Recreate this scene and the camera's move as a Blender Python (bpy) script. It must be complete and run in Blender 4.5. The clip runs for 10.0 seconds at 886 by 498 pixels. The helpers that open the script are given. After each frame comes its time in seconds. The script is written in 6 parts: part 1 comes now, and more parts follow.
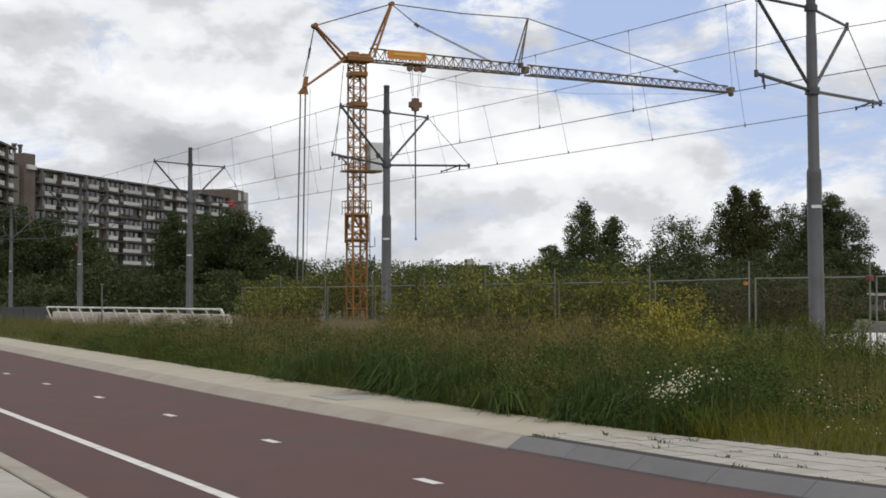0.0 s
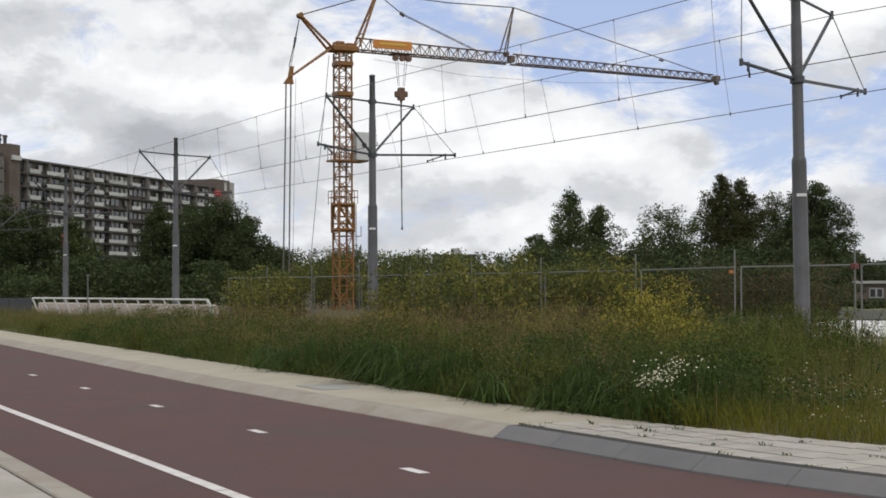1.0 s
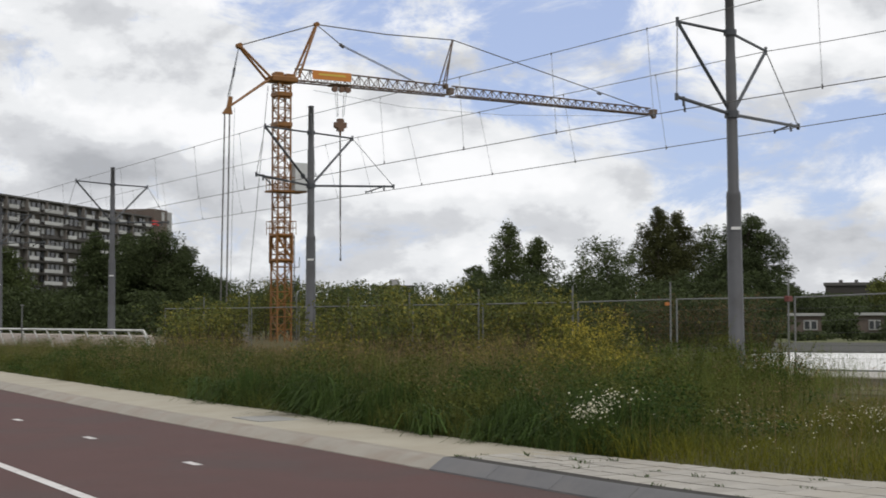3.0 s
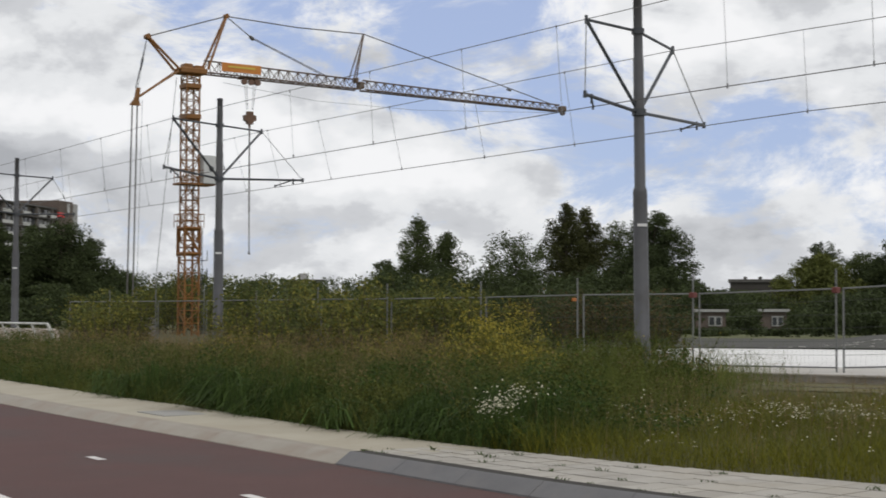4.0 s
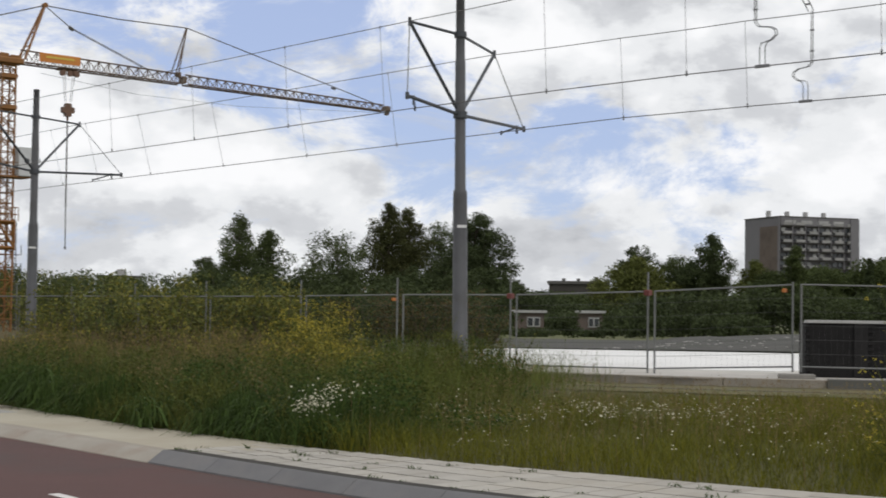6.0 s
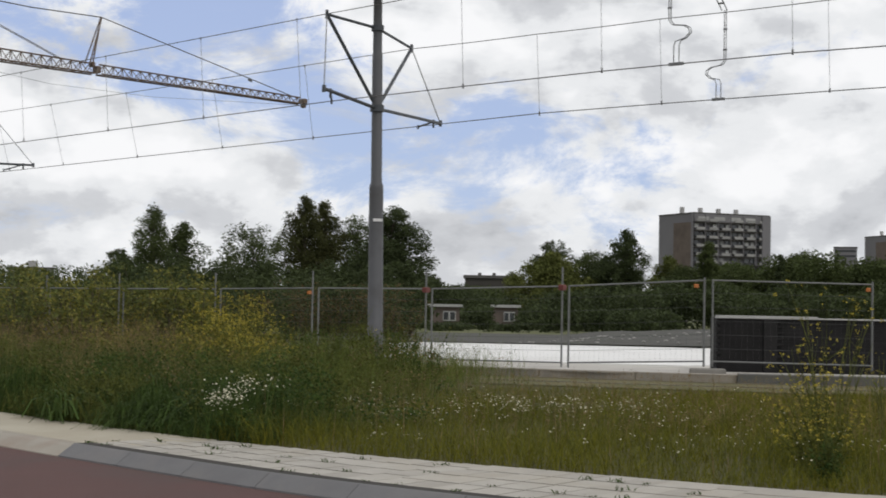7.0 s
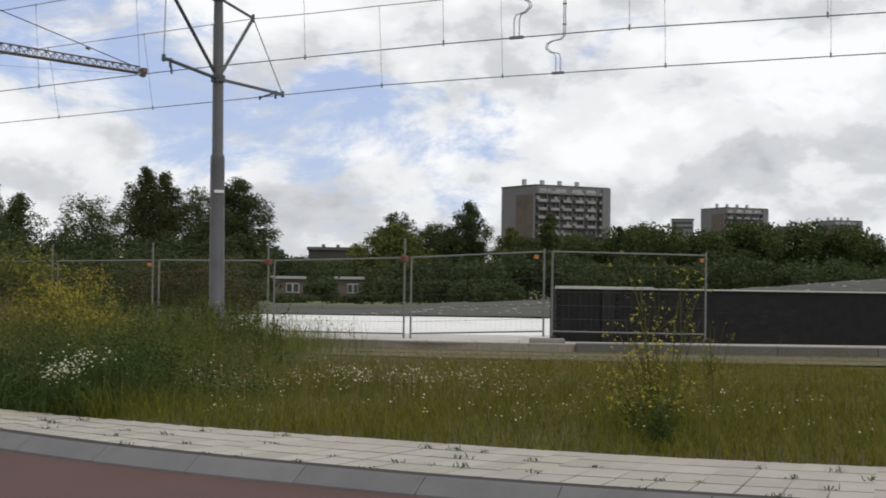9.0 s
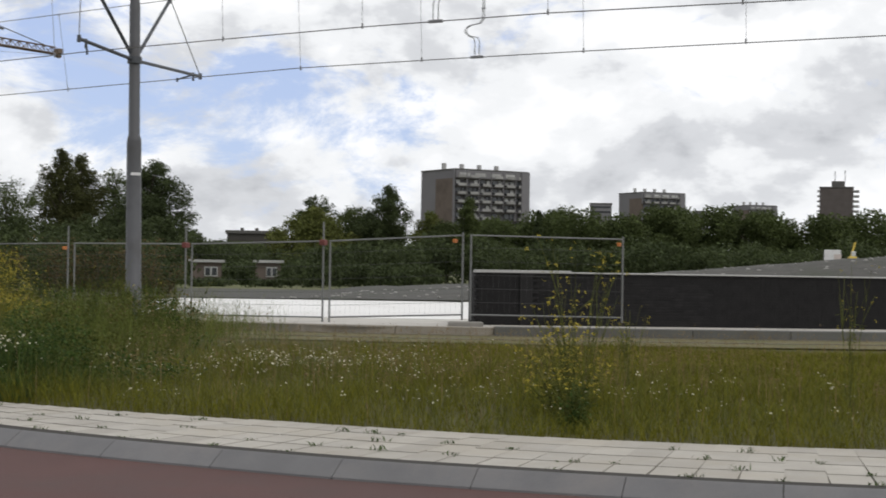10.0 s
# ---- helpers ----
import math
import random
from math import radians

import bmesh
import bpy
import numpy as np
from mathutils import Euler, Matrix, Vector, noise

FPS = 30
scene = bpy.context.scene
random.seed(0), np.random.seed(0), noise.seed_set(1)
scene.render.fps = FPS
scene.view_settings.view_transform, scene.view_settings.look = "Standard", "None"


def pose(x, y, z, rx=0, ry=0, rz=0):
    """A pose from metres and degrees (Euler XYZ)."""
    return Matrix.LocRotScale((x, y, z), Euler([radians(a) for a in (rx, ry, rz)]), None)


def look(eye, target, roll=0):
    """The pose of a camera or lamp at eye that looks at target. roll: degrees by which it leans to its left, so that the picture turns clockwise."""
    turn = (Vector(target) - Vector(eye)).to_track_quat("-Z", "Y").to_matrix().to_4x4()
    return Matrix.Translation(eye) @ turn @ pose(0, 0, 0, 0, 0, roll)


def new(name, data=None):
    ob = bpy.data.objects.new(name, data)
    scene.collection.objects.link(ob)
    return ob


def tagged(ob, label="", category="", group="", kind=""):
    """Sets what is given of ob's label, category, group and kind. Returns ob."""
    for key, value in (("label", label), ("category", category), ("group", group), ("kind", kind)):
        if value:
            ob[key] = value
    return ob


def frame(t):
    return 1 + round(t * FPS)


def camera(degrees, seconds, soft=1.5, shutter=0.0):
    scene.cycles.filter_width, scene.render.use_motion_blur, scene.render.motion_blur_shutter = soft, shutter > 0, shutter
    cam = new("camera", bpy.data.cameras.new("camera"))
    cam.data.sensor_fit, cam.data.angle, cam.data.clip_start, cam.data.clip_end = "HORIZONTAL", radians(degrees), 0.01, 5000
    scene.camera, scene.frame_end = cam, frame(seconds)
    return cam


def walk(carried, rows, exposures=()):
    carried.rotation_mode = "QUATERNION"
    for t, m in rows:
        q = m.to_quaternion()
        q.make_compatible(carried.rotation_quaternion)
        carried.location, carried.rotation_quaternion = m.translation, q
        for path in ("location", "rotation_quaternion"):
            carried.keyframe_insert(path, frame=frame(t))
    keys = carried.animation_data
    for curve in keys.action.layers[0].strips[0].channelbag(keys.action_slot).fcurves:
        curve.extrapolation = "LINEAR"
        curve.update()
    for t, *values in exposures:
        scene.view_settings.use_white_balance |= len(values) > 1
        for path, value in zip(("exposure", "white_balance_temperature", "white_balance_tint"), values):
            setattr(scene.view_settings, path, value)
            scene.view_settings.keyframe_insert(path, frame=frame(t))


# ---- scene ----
# camera: a slow hand-held pan to the right
cam = camera(32.70, 10.0, soft=1.7, shutter=0.5)
ROWS = [
    (0.0, 0.000, 0.000, 1.450, 0.000, 1.757, 0.009),
    (0.5, 0.003, -0.005, 1.451, -0.286, 1.484, 0.091),
    (1.0, 0.007, -0.013, 1.453, -0.507, 1.354, 0.224),
    (1.5, 0.012, -0.025, 1.454, -0.828, 2.051, 0.326),
    (2.0, 0.017, -0.042, 1.455, -1.105, 2.682, 0.029),
    (3.5, 0.034, -0.079, 1.461, -4.418, 2.408, 0.059),
    (4.0, 0.041, -0.103, 1.462, -6.277, 2.328, -0.202),
    (4.5, 0.048, -0.128, 1.463, -7.883, 2.319, -0.125),
    (5.0, 0.059, -0.156, 1.463, -9.454, 2.286, -0.186),
    (5.5, 0.069, -0.184, 1.465, -11.098, 2.341, -0.603),
    (6.0, 0.075, -0.213, 1.467, -13.018, 2.347, -0.792),
    (7.5, 0.082, -0.266, 1.467, -17.691, 2.017, -1.138),
    (8.0, 0.085, -0.290, 1.466, -19.262, 1.827, -1.117),
    (8.5, 0.085, -0.309, 1.465, -20.666, 1.499, -1.115),
    (9.0, 0.085, -0.327, 1.463, -22.113, 1.191, -0.868),
    (9.5, 0.087, -0.344, 1.462, -23.525, 0.879, -0.795),
    (10.0, 0.090, -0.357, 1.460, -25.161, 0.622, -0.912),
]
walk(cam, [(t, pose(x, y, z, 90 + pitch, roll, yaw)) for t, x, y, z, yaw, pitch, roll in ROWS],
     [(0.0, -0.12), (2.0, -0.12), (3.5, -0.20), (4.5, -0.29), (5.5, -0.20), (6.0, -0.17), (8.0, -0.24), (9.0, -0.16), (10.0, -0.05)])

# ---------------------------------------------------------------- light
SUN_EL, SUN_AZ = 52.0, 155.0        # degrees; azimuth clockwise from +y
sun = new("sun", bpy.data.lights.new("sun", "SUN"))
sun.data.energy, sun.data.angle, sun.data.color = 1.15, radians(12), (1.0, 0.96, 0.9)
sd = Vector((math.sin(radians(SUN_AZ)) * math.cos(radians(SUN_EL)), math.cos(radians(SUN_AZ)) * math.cos(radians(SUN_EL)), math.sin(radians(SUN_EL))))
sun.matrix_world = look(sd * 60, (0, 0, 0))

world = bpy.data.worlds.new("cloudy_sky")
scene.world = world
world.use_nodes = True


def node(tree, kind, **values):
    n = tree.nodes.new(kind)
    for key, value in values.items():
        n.inputs[key.replace("_", " ")].default_value = value
    return n


def build_sky():
    t = world.node_tree
    t.nodes.clear()
    link = t.links.new
    out = t.nodes.new("ShaderNodeOutputWorld")
    sky = t.nodes.new("ShaderNodeTexSky")
    sky.sky_type, sky.sun_disc = "NISHITA", False
    sky.air_density, sky.dust_density, sky.ozone_density = 1.0, 0.2, 3.0
    sky.sun_elevation, sky.sun_rotation = radians(SUN_EL), radians(SUN_AZ)
    blue = t.nodes.new("ShaderNodeBackground")
    blue.inputs["Strength"].default_value = 0.13
    soft = t.nodes.new("ShaderNodeMixRGB")
    soft.inputs[0].default_value = 0.75
    soft.inputs[2].default_value = (3.9, 4.6, 6.9, 1)
    link(sky.outputs[0], soft.inputs[1])
    link(soft.outputs[0], blue.inputs["Color"])
    # clouds on the dome, flattened towards the horizon
    co = t.nodes.new("ShaderNodeTexCoord")
    dome = t.nodes.new("ShaderNodeVectorMath")
    dome.operation = "NORMALIZE"
    link(co.outputs["Generated"], dome.inputs[0])

    def cloud(scale, detail, rough, off, distort=0.1, flat=1.7):
        m = t.nodes.new("ShaderNodeMapping")
        m.inputs["Location"].default_value = off
        m.inputs["Scale"].default_value = (1, 1, flat)
        link(dome.outputs[0], m.inputs[0])
        n = node(t, "ShaderNodeTexNoise", Scale=scale, Detail=detail, Roughness=rough, Distortion=distort)
        link(m.outputs[0], n.inputs["Vector"])
        return n.outputs["Fac"]

    def weigh(source, factor, other):
        n = t.nodes.new("ShaderNodeMath")
        n.operation = "MULTIPLY_ADD"
        n.inputs[1].default_value = factor
        link(source, n.inputs[0])
        if isinstance(other, float):
            n.inputs[2].default_value = other
        else:
            link(other, n.inputs[2])
        return n.outputs[0]

    def ramp(source, stops):
        r = t.nodes.new("ShaderNodeValToRGB")
        r.color_ramp.interpolation = "EASE"
        els = r.color_ramp.elements
        for e, (p, c) in zip(els, stops):
            e.position, e.color = p, c
        for p, c in stops[2:]:
            els.new(p).color = c
        link(source, r.inputs[0])
        return r.outputs[0]
    def opening(source, b, el, wide, amount):
        """Thins the clouds round one direction of the sky."""
        dot = t.nodes.new("ShaderNodeVectorMath")
        dot.operation = "DOT_PRODUCT"
        dot.inputs[1].default_value = (math.sin(radians(b)) * math.cos(radians(el)), math.cos(radians(b)) * math.cos(radians(el)), math.sin(radians(el)))
        link(dome.outputs[0], dot.inputs[0])
        r = t.nodes.new("ShaderNodeMapRange")
        r.interpolation_type = "SMOOTHSTEP"
        r.inputs["From Min"].default_value, r.inputs["From Max"].default_value = math.cos(radians(wide)), 1.0
        r.inputs["To Min"].default_value, r.inputs["To Max"].default_value = 0.0, amount
        link(dot.outputs["Value"], r.inputs["Value"])
        sub = t.nodes.new("ShaderNodeMath")
        sub.operation = "SUBTRACT"
        link(source, sub.inputs[0])
        link(r.outputs[0], sub.inputs[1])
        return sub.outputs[0]

    deck = cloud(*COVER)
    for gap in GAPS:
        deck = opening(deck, *gap)
    cover = ramp(deck, [(COVER_EDGE[0], (0, 0, 0, 1)), (COVER_EDGE[1], (1, 1, 1, 1))])
    # lit tops and grey undersides: the cloud's density against the density a little higher up
    scale, detail, rough, off = PUFFS
    low_, high_ = cloud(scale, detail, rough, off), cloud(scale, detail, rough, (off[0], off[1], off[2] + 0.045))
    tone = weigh(low_, 1.25, weigh(high_, -0.95, 0.5 - 0.15))
    tone = weigh(cloud(*MASSES), 0.62, weigh(tone, 1.0, -0.31))
    for lobe in GREYS:
        tone = opening(tone, *lobe)
    shade = ramp(tone, [(0.18, (0.46, 0.475, 0.505, 1)), (0.40, (0.675, 0.69, 0.72, 1)), (0.52, (0.885, 0.90, 0.92, 1)), (0.66, (1.02, 1.025, 1.04, 1))])
    white = t.nodes.new("ShaderNodeBackground")
    white.inputs["Strength"].default_value = 1.07
    link(shade, white.inputs["Color"])
    mix = t.nodes.new("ShaderNodeMixShader")
    link(cover, mix.inputs[0])
    link(blue.outputs[0], mix.inputs[1])
    link(white.outputs[0], mix.inputs[2])
    link(mix.outputs[0], out.inputs[0])


COVER = (8.5, 10.0, 0.66, (0.3, 1.7, 0.0), 0.5)
COVER_EDGE = (0.26, 0.43)
GAPS = [(-2.5, 12.0, 5.0, 0.13), (2.5, 10.8, 5.0, 0.14), (8.0, 9.7, 5.0, 0.15), (13.0, 7.2, 4.2, 0.15), (18.0, 5.9, 3.8, 0.13), (22.5, 4.9, 3.4, 0.11), (35.5, 6.0, 4.0, 0.06)]
PUFFS = (8.5, 9.0, 0.55, (2.7, 5.4, 2.0))
MASSES = (3.6, 4.0, 0.5, (1.1, 0.4, 3.0), 0.0)
GREYS = [(33.5, 6.5, 5.0, 0.02), (41.0, 7.2, 4.5, 0.07), (19.0, 10.5, 9.0, -0.06), (4.0, 4.5, 7.0, 0.06), (14.0, 3.0, 7.0, 0.05)]
build_sky()

# ---------------------------------------------------------------- materials


def material(name, a, b, scale=4.0, rough=0.8, metal=0.0, bump=0.0, grain=60.0, spread=0.5, island=0.0, stain=None, stain_scale=0.7, coords="Position", spec=0.5, translucent=0.0):
    """Two colours mixed by a coarse and a fine noise, with relief, wear stains and a shift of value from piece to piece."""
    m = bpy.data.materials.new(name)
    m.use_nodes = True
    t = m.node_tree
    link = t.links.new
    p = t.nodes["Principled BSDF"]
    p.inputs["Roughness"].default_value, p.inputs["Metallic"].default_value = rough, metal
    p.inputs["Specular IOR Level"].default_value = spec
    geo = t.nodes.new("ShaderNodeNewGeometry")
    pos = geo.outputs["Position"]
    n1 = node(t, "ShaderNodeTexNoise", Scale=scale, Detail=5.0, Roughness=0.6)
    n2 = node(t, "ShaderNodeTexNoise", Scale=grain, Detail=3.0, Roughness=0.7)
    link(pos, n1.inputs["Vector"])
    link(pos, n2.inputs["Vector"])
    add = t.nodes.new("ShaderNodeMath")
    add.operation = "MULTIPLY_ADD"
    add.inputs[1].default_value = 0.6
    link(n1.outputs["Fac"], add.inputs[0])
    half = t.nodes.new("ShaderNodeMath")
    half.operation = "MULTIPLY"
    half.inputs[1].default_value = 0.4
    link(n2.outputs["Fac"], half.inputs[0])
    link(half.outputs[0], add.inputs[2])
    r = t.nodes.new("ShaderNodeMapRange")
    r.inputs["From Min"].default_value, r.inputs["From Max"].default_value = 0.5 - spread * 0.4, 0.5 + spread * 0.4
    link(add.outputs[0], r.inputs["Value"])
    mix = t.nodes.new("ShaderNodeMixRGB")
    mix.inputs[1].default_value, mix.inputs[2].default_value = (*a, 1), (*b, 1)
    link(r.outputs[0], mix.inputs[0])
    colour = mix.outputs[0]
    if stain:
        n3 = node(t, "ShaderNodeTexNoise", Scale=stain_scale, Detail=6.0, Roughness=0.65)
        link(pos, n3.inputs["Vector"])
        r3 = t.nodes.new("ShaderNodeMapRange")
        r3.inputs["From Min"].default_value, r3.inputs["From Max"].default_value = 0.48, 0.72
        link(n3.outputs["Fac"], r3.inputs["Value"])
        ms = t.nodes.new("ShaderNodeMixRGB")
        ms.inputs[2].default_value = (*stain, 1)
        link(r3.outputs[0], ms.inputs[0])
        link(colour, ms.inputs[1])
        colour = ms.outputs[0]
    if island:
        hsv = t.nodes.new("ShaderNodeHueSaturation")
        v = t.nodes.new("ShaderNodeMapRange")
        v.inputs["To Min"].default_value, v.inputs["To Max"].default_value = 1 - island, 1 + island
        if coords == "Object":
            info = t.nodes.new("ShaderNodeObjectInfo")
            link(info.outputs["Random"], v.inputs["Value"])
        else:
            link(geo.outputs["Random Per Island"], v.inputs["Value"])
        link(v.outputs[0], hsv.inputs["Value"])
        link(colour, hsv.inputs["Color"])
        colour = hsv.outputs[0]
    link(colour, p.inputs["Base Color"])
    if bump:
        bn = t.nodes.new("ShaderNodeBump")
        bn.inputs["Strength"].default_value, bn.inputs["Distance"].default_value = bump, 0.01
        link(n2.outputs["Fac"], bn.inputs["Height"])
        link(bn.outputs[0], p.inputs["Normal"])
    if translucent:
        tr = t.nodes.new("ShaderNodeBsdfTranslucent")
        link(colour, tr.inputs["Color"])
        ms = t.nodes.new("ShaderNodeMixShader")
        ms.inputs[0].default_value = translucent
        link(p.outputs[0], ms.inputs[1])
        link(tr.outputs[0], ms.inputs[2])
        link(ms.outputs[0], t.nodes["Material Output"].inputs[0])
    return m


M = dict(
    earth=material("earth", (0.07, 0.085, 0.025), (0.13, 0.13, 0.05), 0.4, 0.95, bump=0.3, grain=12),
    soil=material("grassy_soil", (0.046, 0.044, 0.011), (0.078, 0.070, 0.019), 0.8, 0.95, bump=0.4, grain=18),
    asphalt=material("red_asphalt", (0.066, 0.0275, 0.0235), (0.088, 0.0365, 0.0315), 1.2, 0.85, bump=0.35, grain=140, stain=(0.060, 0.037, 0.033), stain_scale=0.45),
    paint=material("road_paint", (0.55, 0.525, 0.505), (0.70, 0.67, 0.65), 6, 0.7, bump=0.2, grain=90, stain=(0.45, 0.41, 0.39), stain_scale=5),
    pale=material("pale_concrete", (0.31, 0.28, 0.215), (0.41, 0.372, 0.295), 1.5, 0.9, bump=0.25, grain=70, stain=(0.33, 0.29, 0.22), stain_scale=0.9),
    kerb_pale=material("sandy_kerb", (0.26, 0.235, 0.195), (0.34, 0.31, 0.265), 2, 0.9, bump=0.25, grain=70, stain=(0.26, 0.21, 0.17), stain_scale=1.6, island=0.04, coords="Object"),
    kerb_grey=material("grey_kerb", (0.112, 0.110, 0.113), (0.150, 0.148, 0.150), 3, 0.85, bump=0.25, grain=90, stain=(0.16, 0.15, 0.145), stain_scale=1.4, island=0.06, coords="Object"),
    tile=material("paving_tile", (0.30, 0.28, 0.245), (0.40, 0.375, 0.335), 3, 0.9, bump=0.25, grain=90, stain=(0.33, 0.30, 0.25), stain_scale=1.3, island=0.09, coords="Object"),
    joint=material("joint_soil", (0.050, 0.044, 0.034), (0.10, 0.088, 0.068), 8, 0.95, bump=0.3),
    dark_joint=material("dark_wet_joint", (0.018, 0.015, 0.012), (0.034, 0.029, 0.023), 8, 0.95, bump=0.3),
    plate=material("grey_cover", (0.24, 0.235, 0.22), (0.32, 0.31, 0.285), 6, 0.8, bump=0.3, grain=50),
    ledge=material("ledge_concrete", (0.22, 0.195, 0.16), (0.30, 0.268, 0.225), 2, 0.9, bump=0.3, grain=40, stain=(0.17, 0.16, 0.14), stain_scale=1.1, island=0.05, coords="Object"),
    ledge_dark=material("worn_ledge", (0.085, 0.085, 0.078), (0.13, 0.128, 0.118), 2, 0.9, bump=0.3, grain=40, stain=(0.11, 0.10, 0.085), stain_scale=1.1, island=0.06, coords="Object"),
    apron=material("apron_concrete", (0.40, 0.38, 0.345), (0.49, 0.465, 0.425), 0.8, 0.9, bump=0.2, grain=40, stain=(0.36, 0.34, 0.31)),
    white_slab=material("white_concrete", (0.66, 0.65, 0.63), (0.76, 0.755, 0.74), 0.5, 0.85, bump=0.1, grain=30, stain=(0.60, 0.59, 0.57), stain_scale=0.3),
    gravel=material("grey_rubble", (0.030, 0.029, 0.025), (0.085, 0.080, 0.070), 1.5, 0.95, bump=0.8, grain=6, stain=(0.035, 0.04, 0.022), stain_scale=0.25),
    bed=material("track_bed", (0.085, 0.074, 0.026), (0.14, 0.12, 0.050), 1.2, 0.95, bump=0.4, grain=25, stain=(0.07, 0.08, 0.025), stain_scale=0.8),
    steel=material("rail_steel", (0.10, 0.085, 0.07), (0.16, 0.14, 0.12), 6, 0.5, metal=0.5),
    brick=material("dark_brick", (0.012, 0.0115, 0.012), (0.024, 0.023, 0.023), 6, 0.85, bump=0.4, grain=60, island=0.16, coords="Object", spec=0.2),
    mortar=material("dark_mortar", (0.011, 0.0105, 0.0105), (0.017, 0.0165, 0.0165), 8, 0.95, bump=0.3, spec=0.2),
    coping=material("wall_coping", (0.32, 0.315, 0.305), (0.42, 0.415, 0.40), 4, 0.8, bump=0.2),
    pole=material("grey_pole_paint", (0.066, 0.067, 0.073), (0.086, 0.087, 0.094), 2.5, 0.55, metal=0.0, bump=0.05, stain=(0.055, 0.053, 0.054), stain_scale=1.2),
    arm=material("dark_steel", (0.045, 0.05, 0.058), (0.075, 0.08, 0.088), 6, 0.5, metal=0.3),
    wire=material("dark_wire", (0.10, 0.095, 0.09), (0.14, 0.13, 0.125), 4, 0.55, metal=0.3),
    thin=material("thin_wire", (0.17, 0.17, 0.175), (0.21, 0.21, 0.215), 4, 0.55, metal=0.3),
    tag=material("white_tag", (0.6, 0.6, 0.6), (0.7, 0.7, 0.7), 8, 0.6),
    crane=material("crane_yellow", (0.17, 0.070, 0.012), (0.25, 0.105, 0.019), 3, 0.55, bump=0.05, stain=(0.23, 0.11, 0.035), stain_scale=1.8),
    crane_hot=material("crane_orange", (0.50, 0.175, 0.026), (0.58, 0.22, 0.036), 2, 0.5, stain=(0.55, 0.24, 0.04), stain_scale=1.5),
    crane_dull=material("weathered_jib_steel", (0.085, 0.050, 0.030), (0.13, 0.080, 0.048), 3, 0.6, stain=(0.16, 0.135, 0.115), stain_scale=2),
    hook=material("hook_brown", (0.10, 0.055, 0.035), (0.16, 0.085, 0.05), 5, 0.6),
    cabinet=material("cabinet_grey", (0.46, 0.47, 0.47), (0.56, 0.57, 0.57), 3, 0.6),
    galv=material("galvanised", (0.13, 0.133, 0.13), (0.19, 0.193, 0.188), 8, 0.5, metal=0.35),
    mesh_wire=material("mesh_wire", (0.05, 0.052, 0.05), (0.075, 0.077, 0.075), 8, 0.5, metal=0.35),
    clip_red=material("red_clip", (0.10, 0.022, 0.018), (0.14, 0.03, 0.022), 8, 0.6),
    clip=material("orange_clip", (0.42, 0.13, 0.025), (0.50, 0.17, 0.035), 8, 0.6),
    foot=material("fence_foot", (0.16, 0.15, 0.135), (0.22, 0.21, 0.19), 6, 0.9, bump=0.3),
    rail=material("white_rail", (0.60, 0.60, 0.58), (0.72, 0.72, 0.70), 3, 0.6, stain=(0.45, 0.42, 0.38), stain_scale=2),
    parapet=material("pale_parapet", (0.50, 0.43, 0.39), (0.62, 0.55, 0.50), 1, 0.8, stain=(0.42, 0.36, 0.32)),
    bark=material("bark", (0.045, 0.036, 0.026), (0.085, 0.07, 0.05), 6, 0.95, bump=0.5, grain=20),
    flats=material("flats_concrete", (0.13, 0.115, 0.102), (0.185, 0.166, 0.15), 0.25, 0.9, stain=(0.12, 0.11, 0.10), stain_scale=0.1),
    flats_end=material("flats_end_wall", (0.30, 0.295, 0.29), (0.37, 0.365, 0.36), 0.2, 0.9),
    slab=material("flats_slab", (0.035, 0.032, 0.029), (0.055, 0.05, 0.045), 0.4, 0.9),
    balcony=material("balcony_white", (0.38, 0.38, 0.37), (0.52, 0.52, 0.51), 0.3, 0.8, island=0.15, coords="Object"),
    brownbrick=material("brown_brick", (0.098, 0.075, 0.062), (0.135, 0.105, 0.088), 0.4, 0.9, stain=(0.075, 0.058, 0.048), stain_scale=0.15),
    greywall=material("tower_grey", (0.135, 0.13, 0.14), (0.17, 0.165, 0.175), 0.1, 0.9),
    tower_dark=material("dark_tower_brick", (0.070, 0.058, 0.056), (0.10, 0.086, 0.082), 0.3, 0.9),
    tower_pale=material("tower_balcony", (0.21, 0.205, 0.20), (0.30, 0.295, 0.29), 0.3, 0.85, island=0.12, coords="Object"),
    pane=material("dark_pane", (0.03, 0.033, 0.038), (0.07, 0.075, 0.08), 0.6, 0.15, island=0.5, coords="Object"),
    curtain=material("curtained_pane", (0.25, 0.25, 0.25), (0.36, 0.36, 0.35), 0.6, 0.4, island=0.4, coords="Object"),
    roofing=material("roofing", (0.07, 0.068, 0.065), (0.11, 0.105, 0.10), 0.5, 0.9),
    red=material("red_awning", (0.55, 0.03, 0.03), (0.65, 0.05, 0.04), 1, 0.8),
    yellow_machine=material("machine_yellow", (0.55, 0.40, 0.06), (0.65, 0.48, 0.09), 1, 0.6),
    house=material("house_brick", (0.10, 0.078, 0.066), (0.14, 0.11, 0.095), 0.8, 0.9),
    house_white=material("house_white", (0.30, 0.30, 0.29), (0.42, 0.42, 0.41), 0.8, 0.8),
)


def leaf(name, a, b, island=0.35, translucent=0.25, scale=0.25, rough=0.75):
    return material(name, a, b, scale, rough, grain=1.5, spread=0.6, island=island, translucent=translucent, spec=0.2)


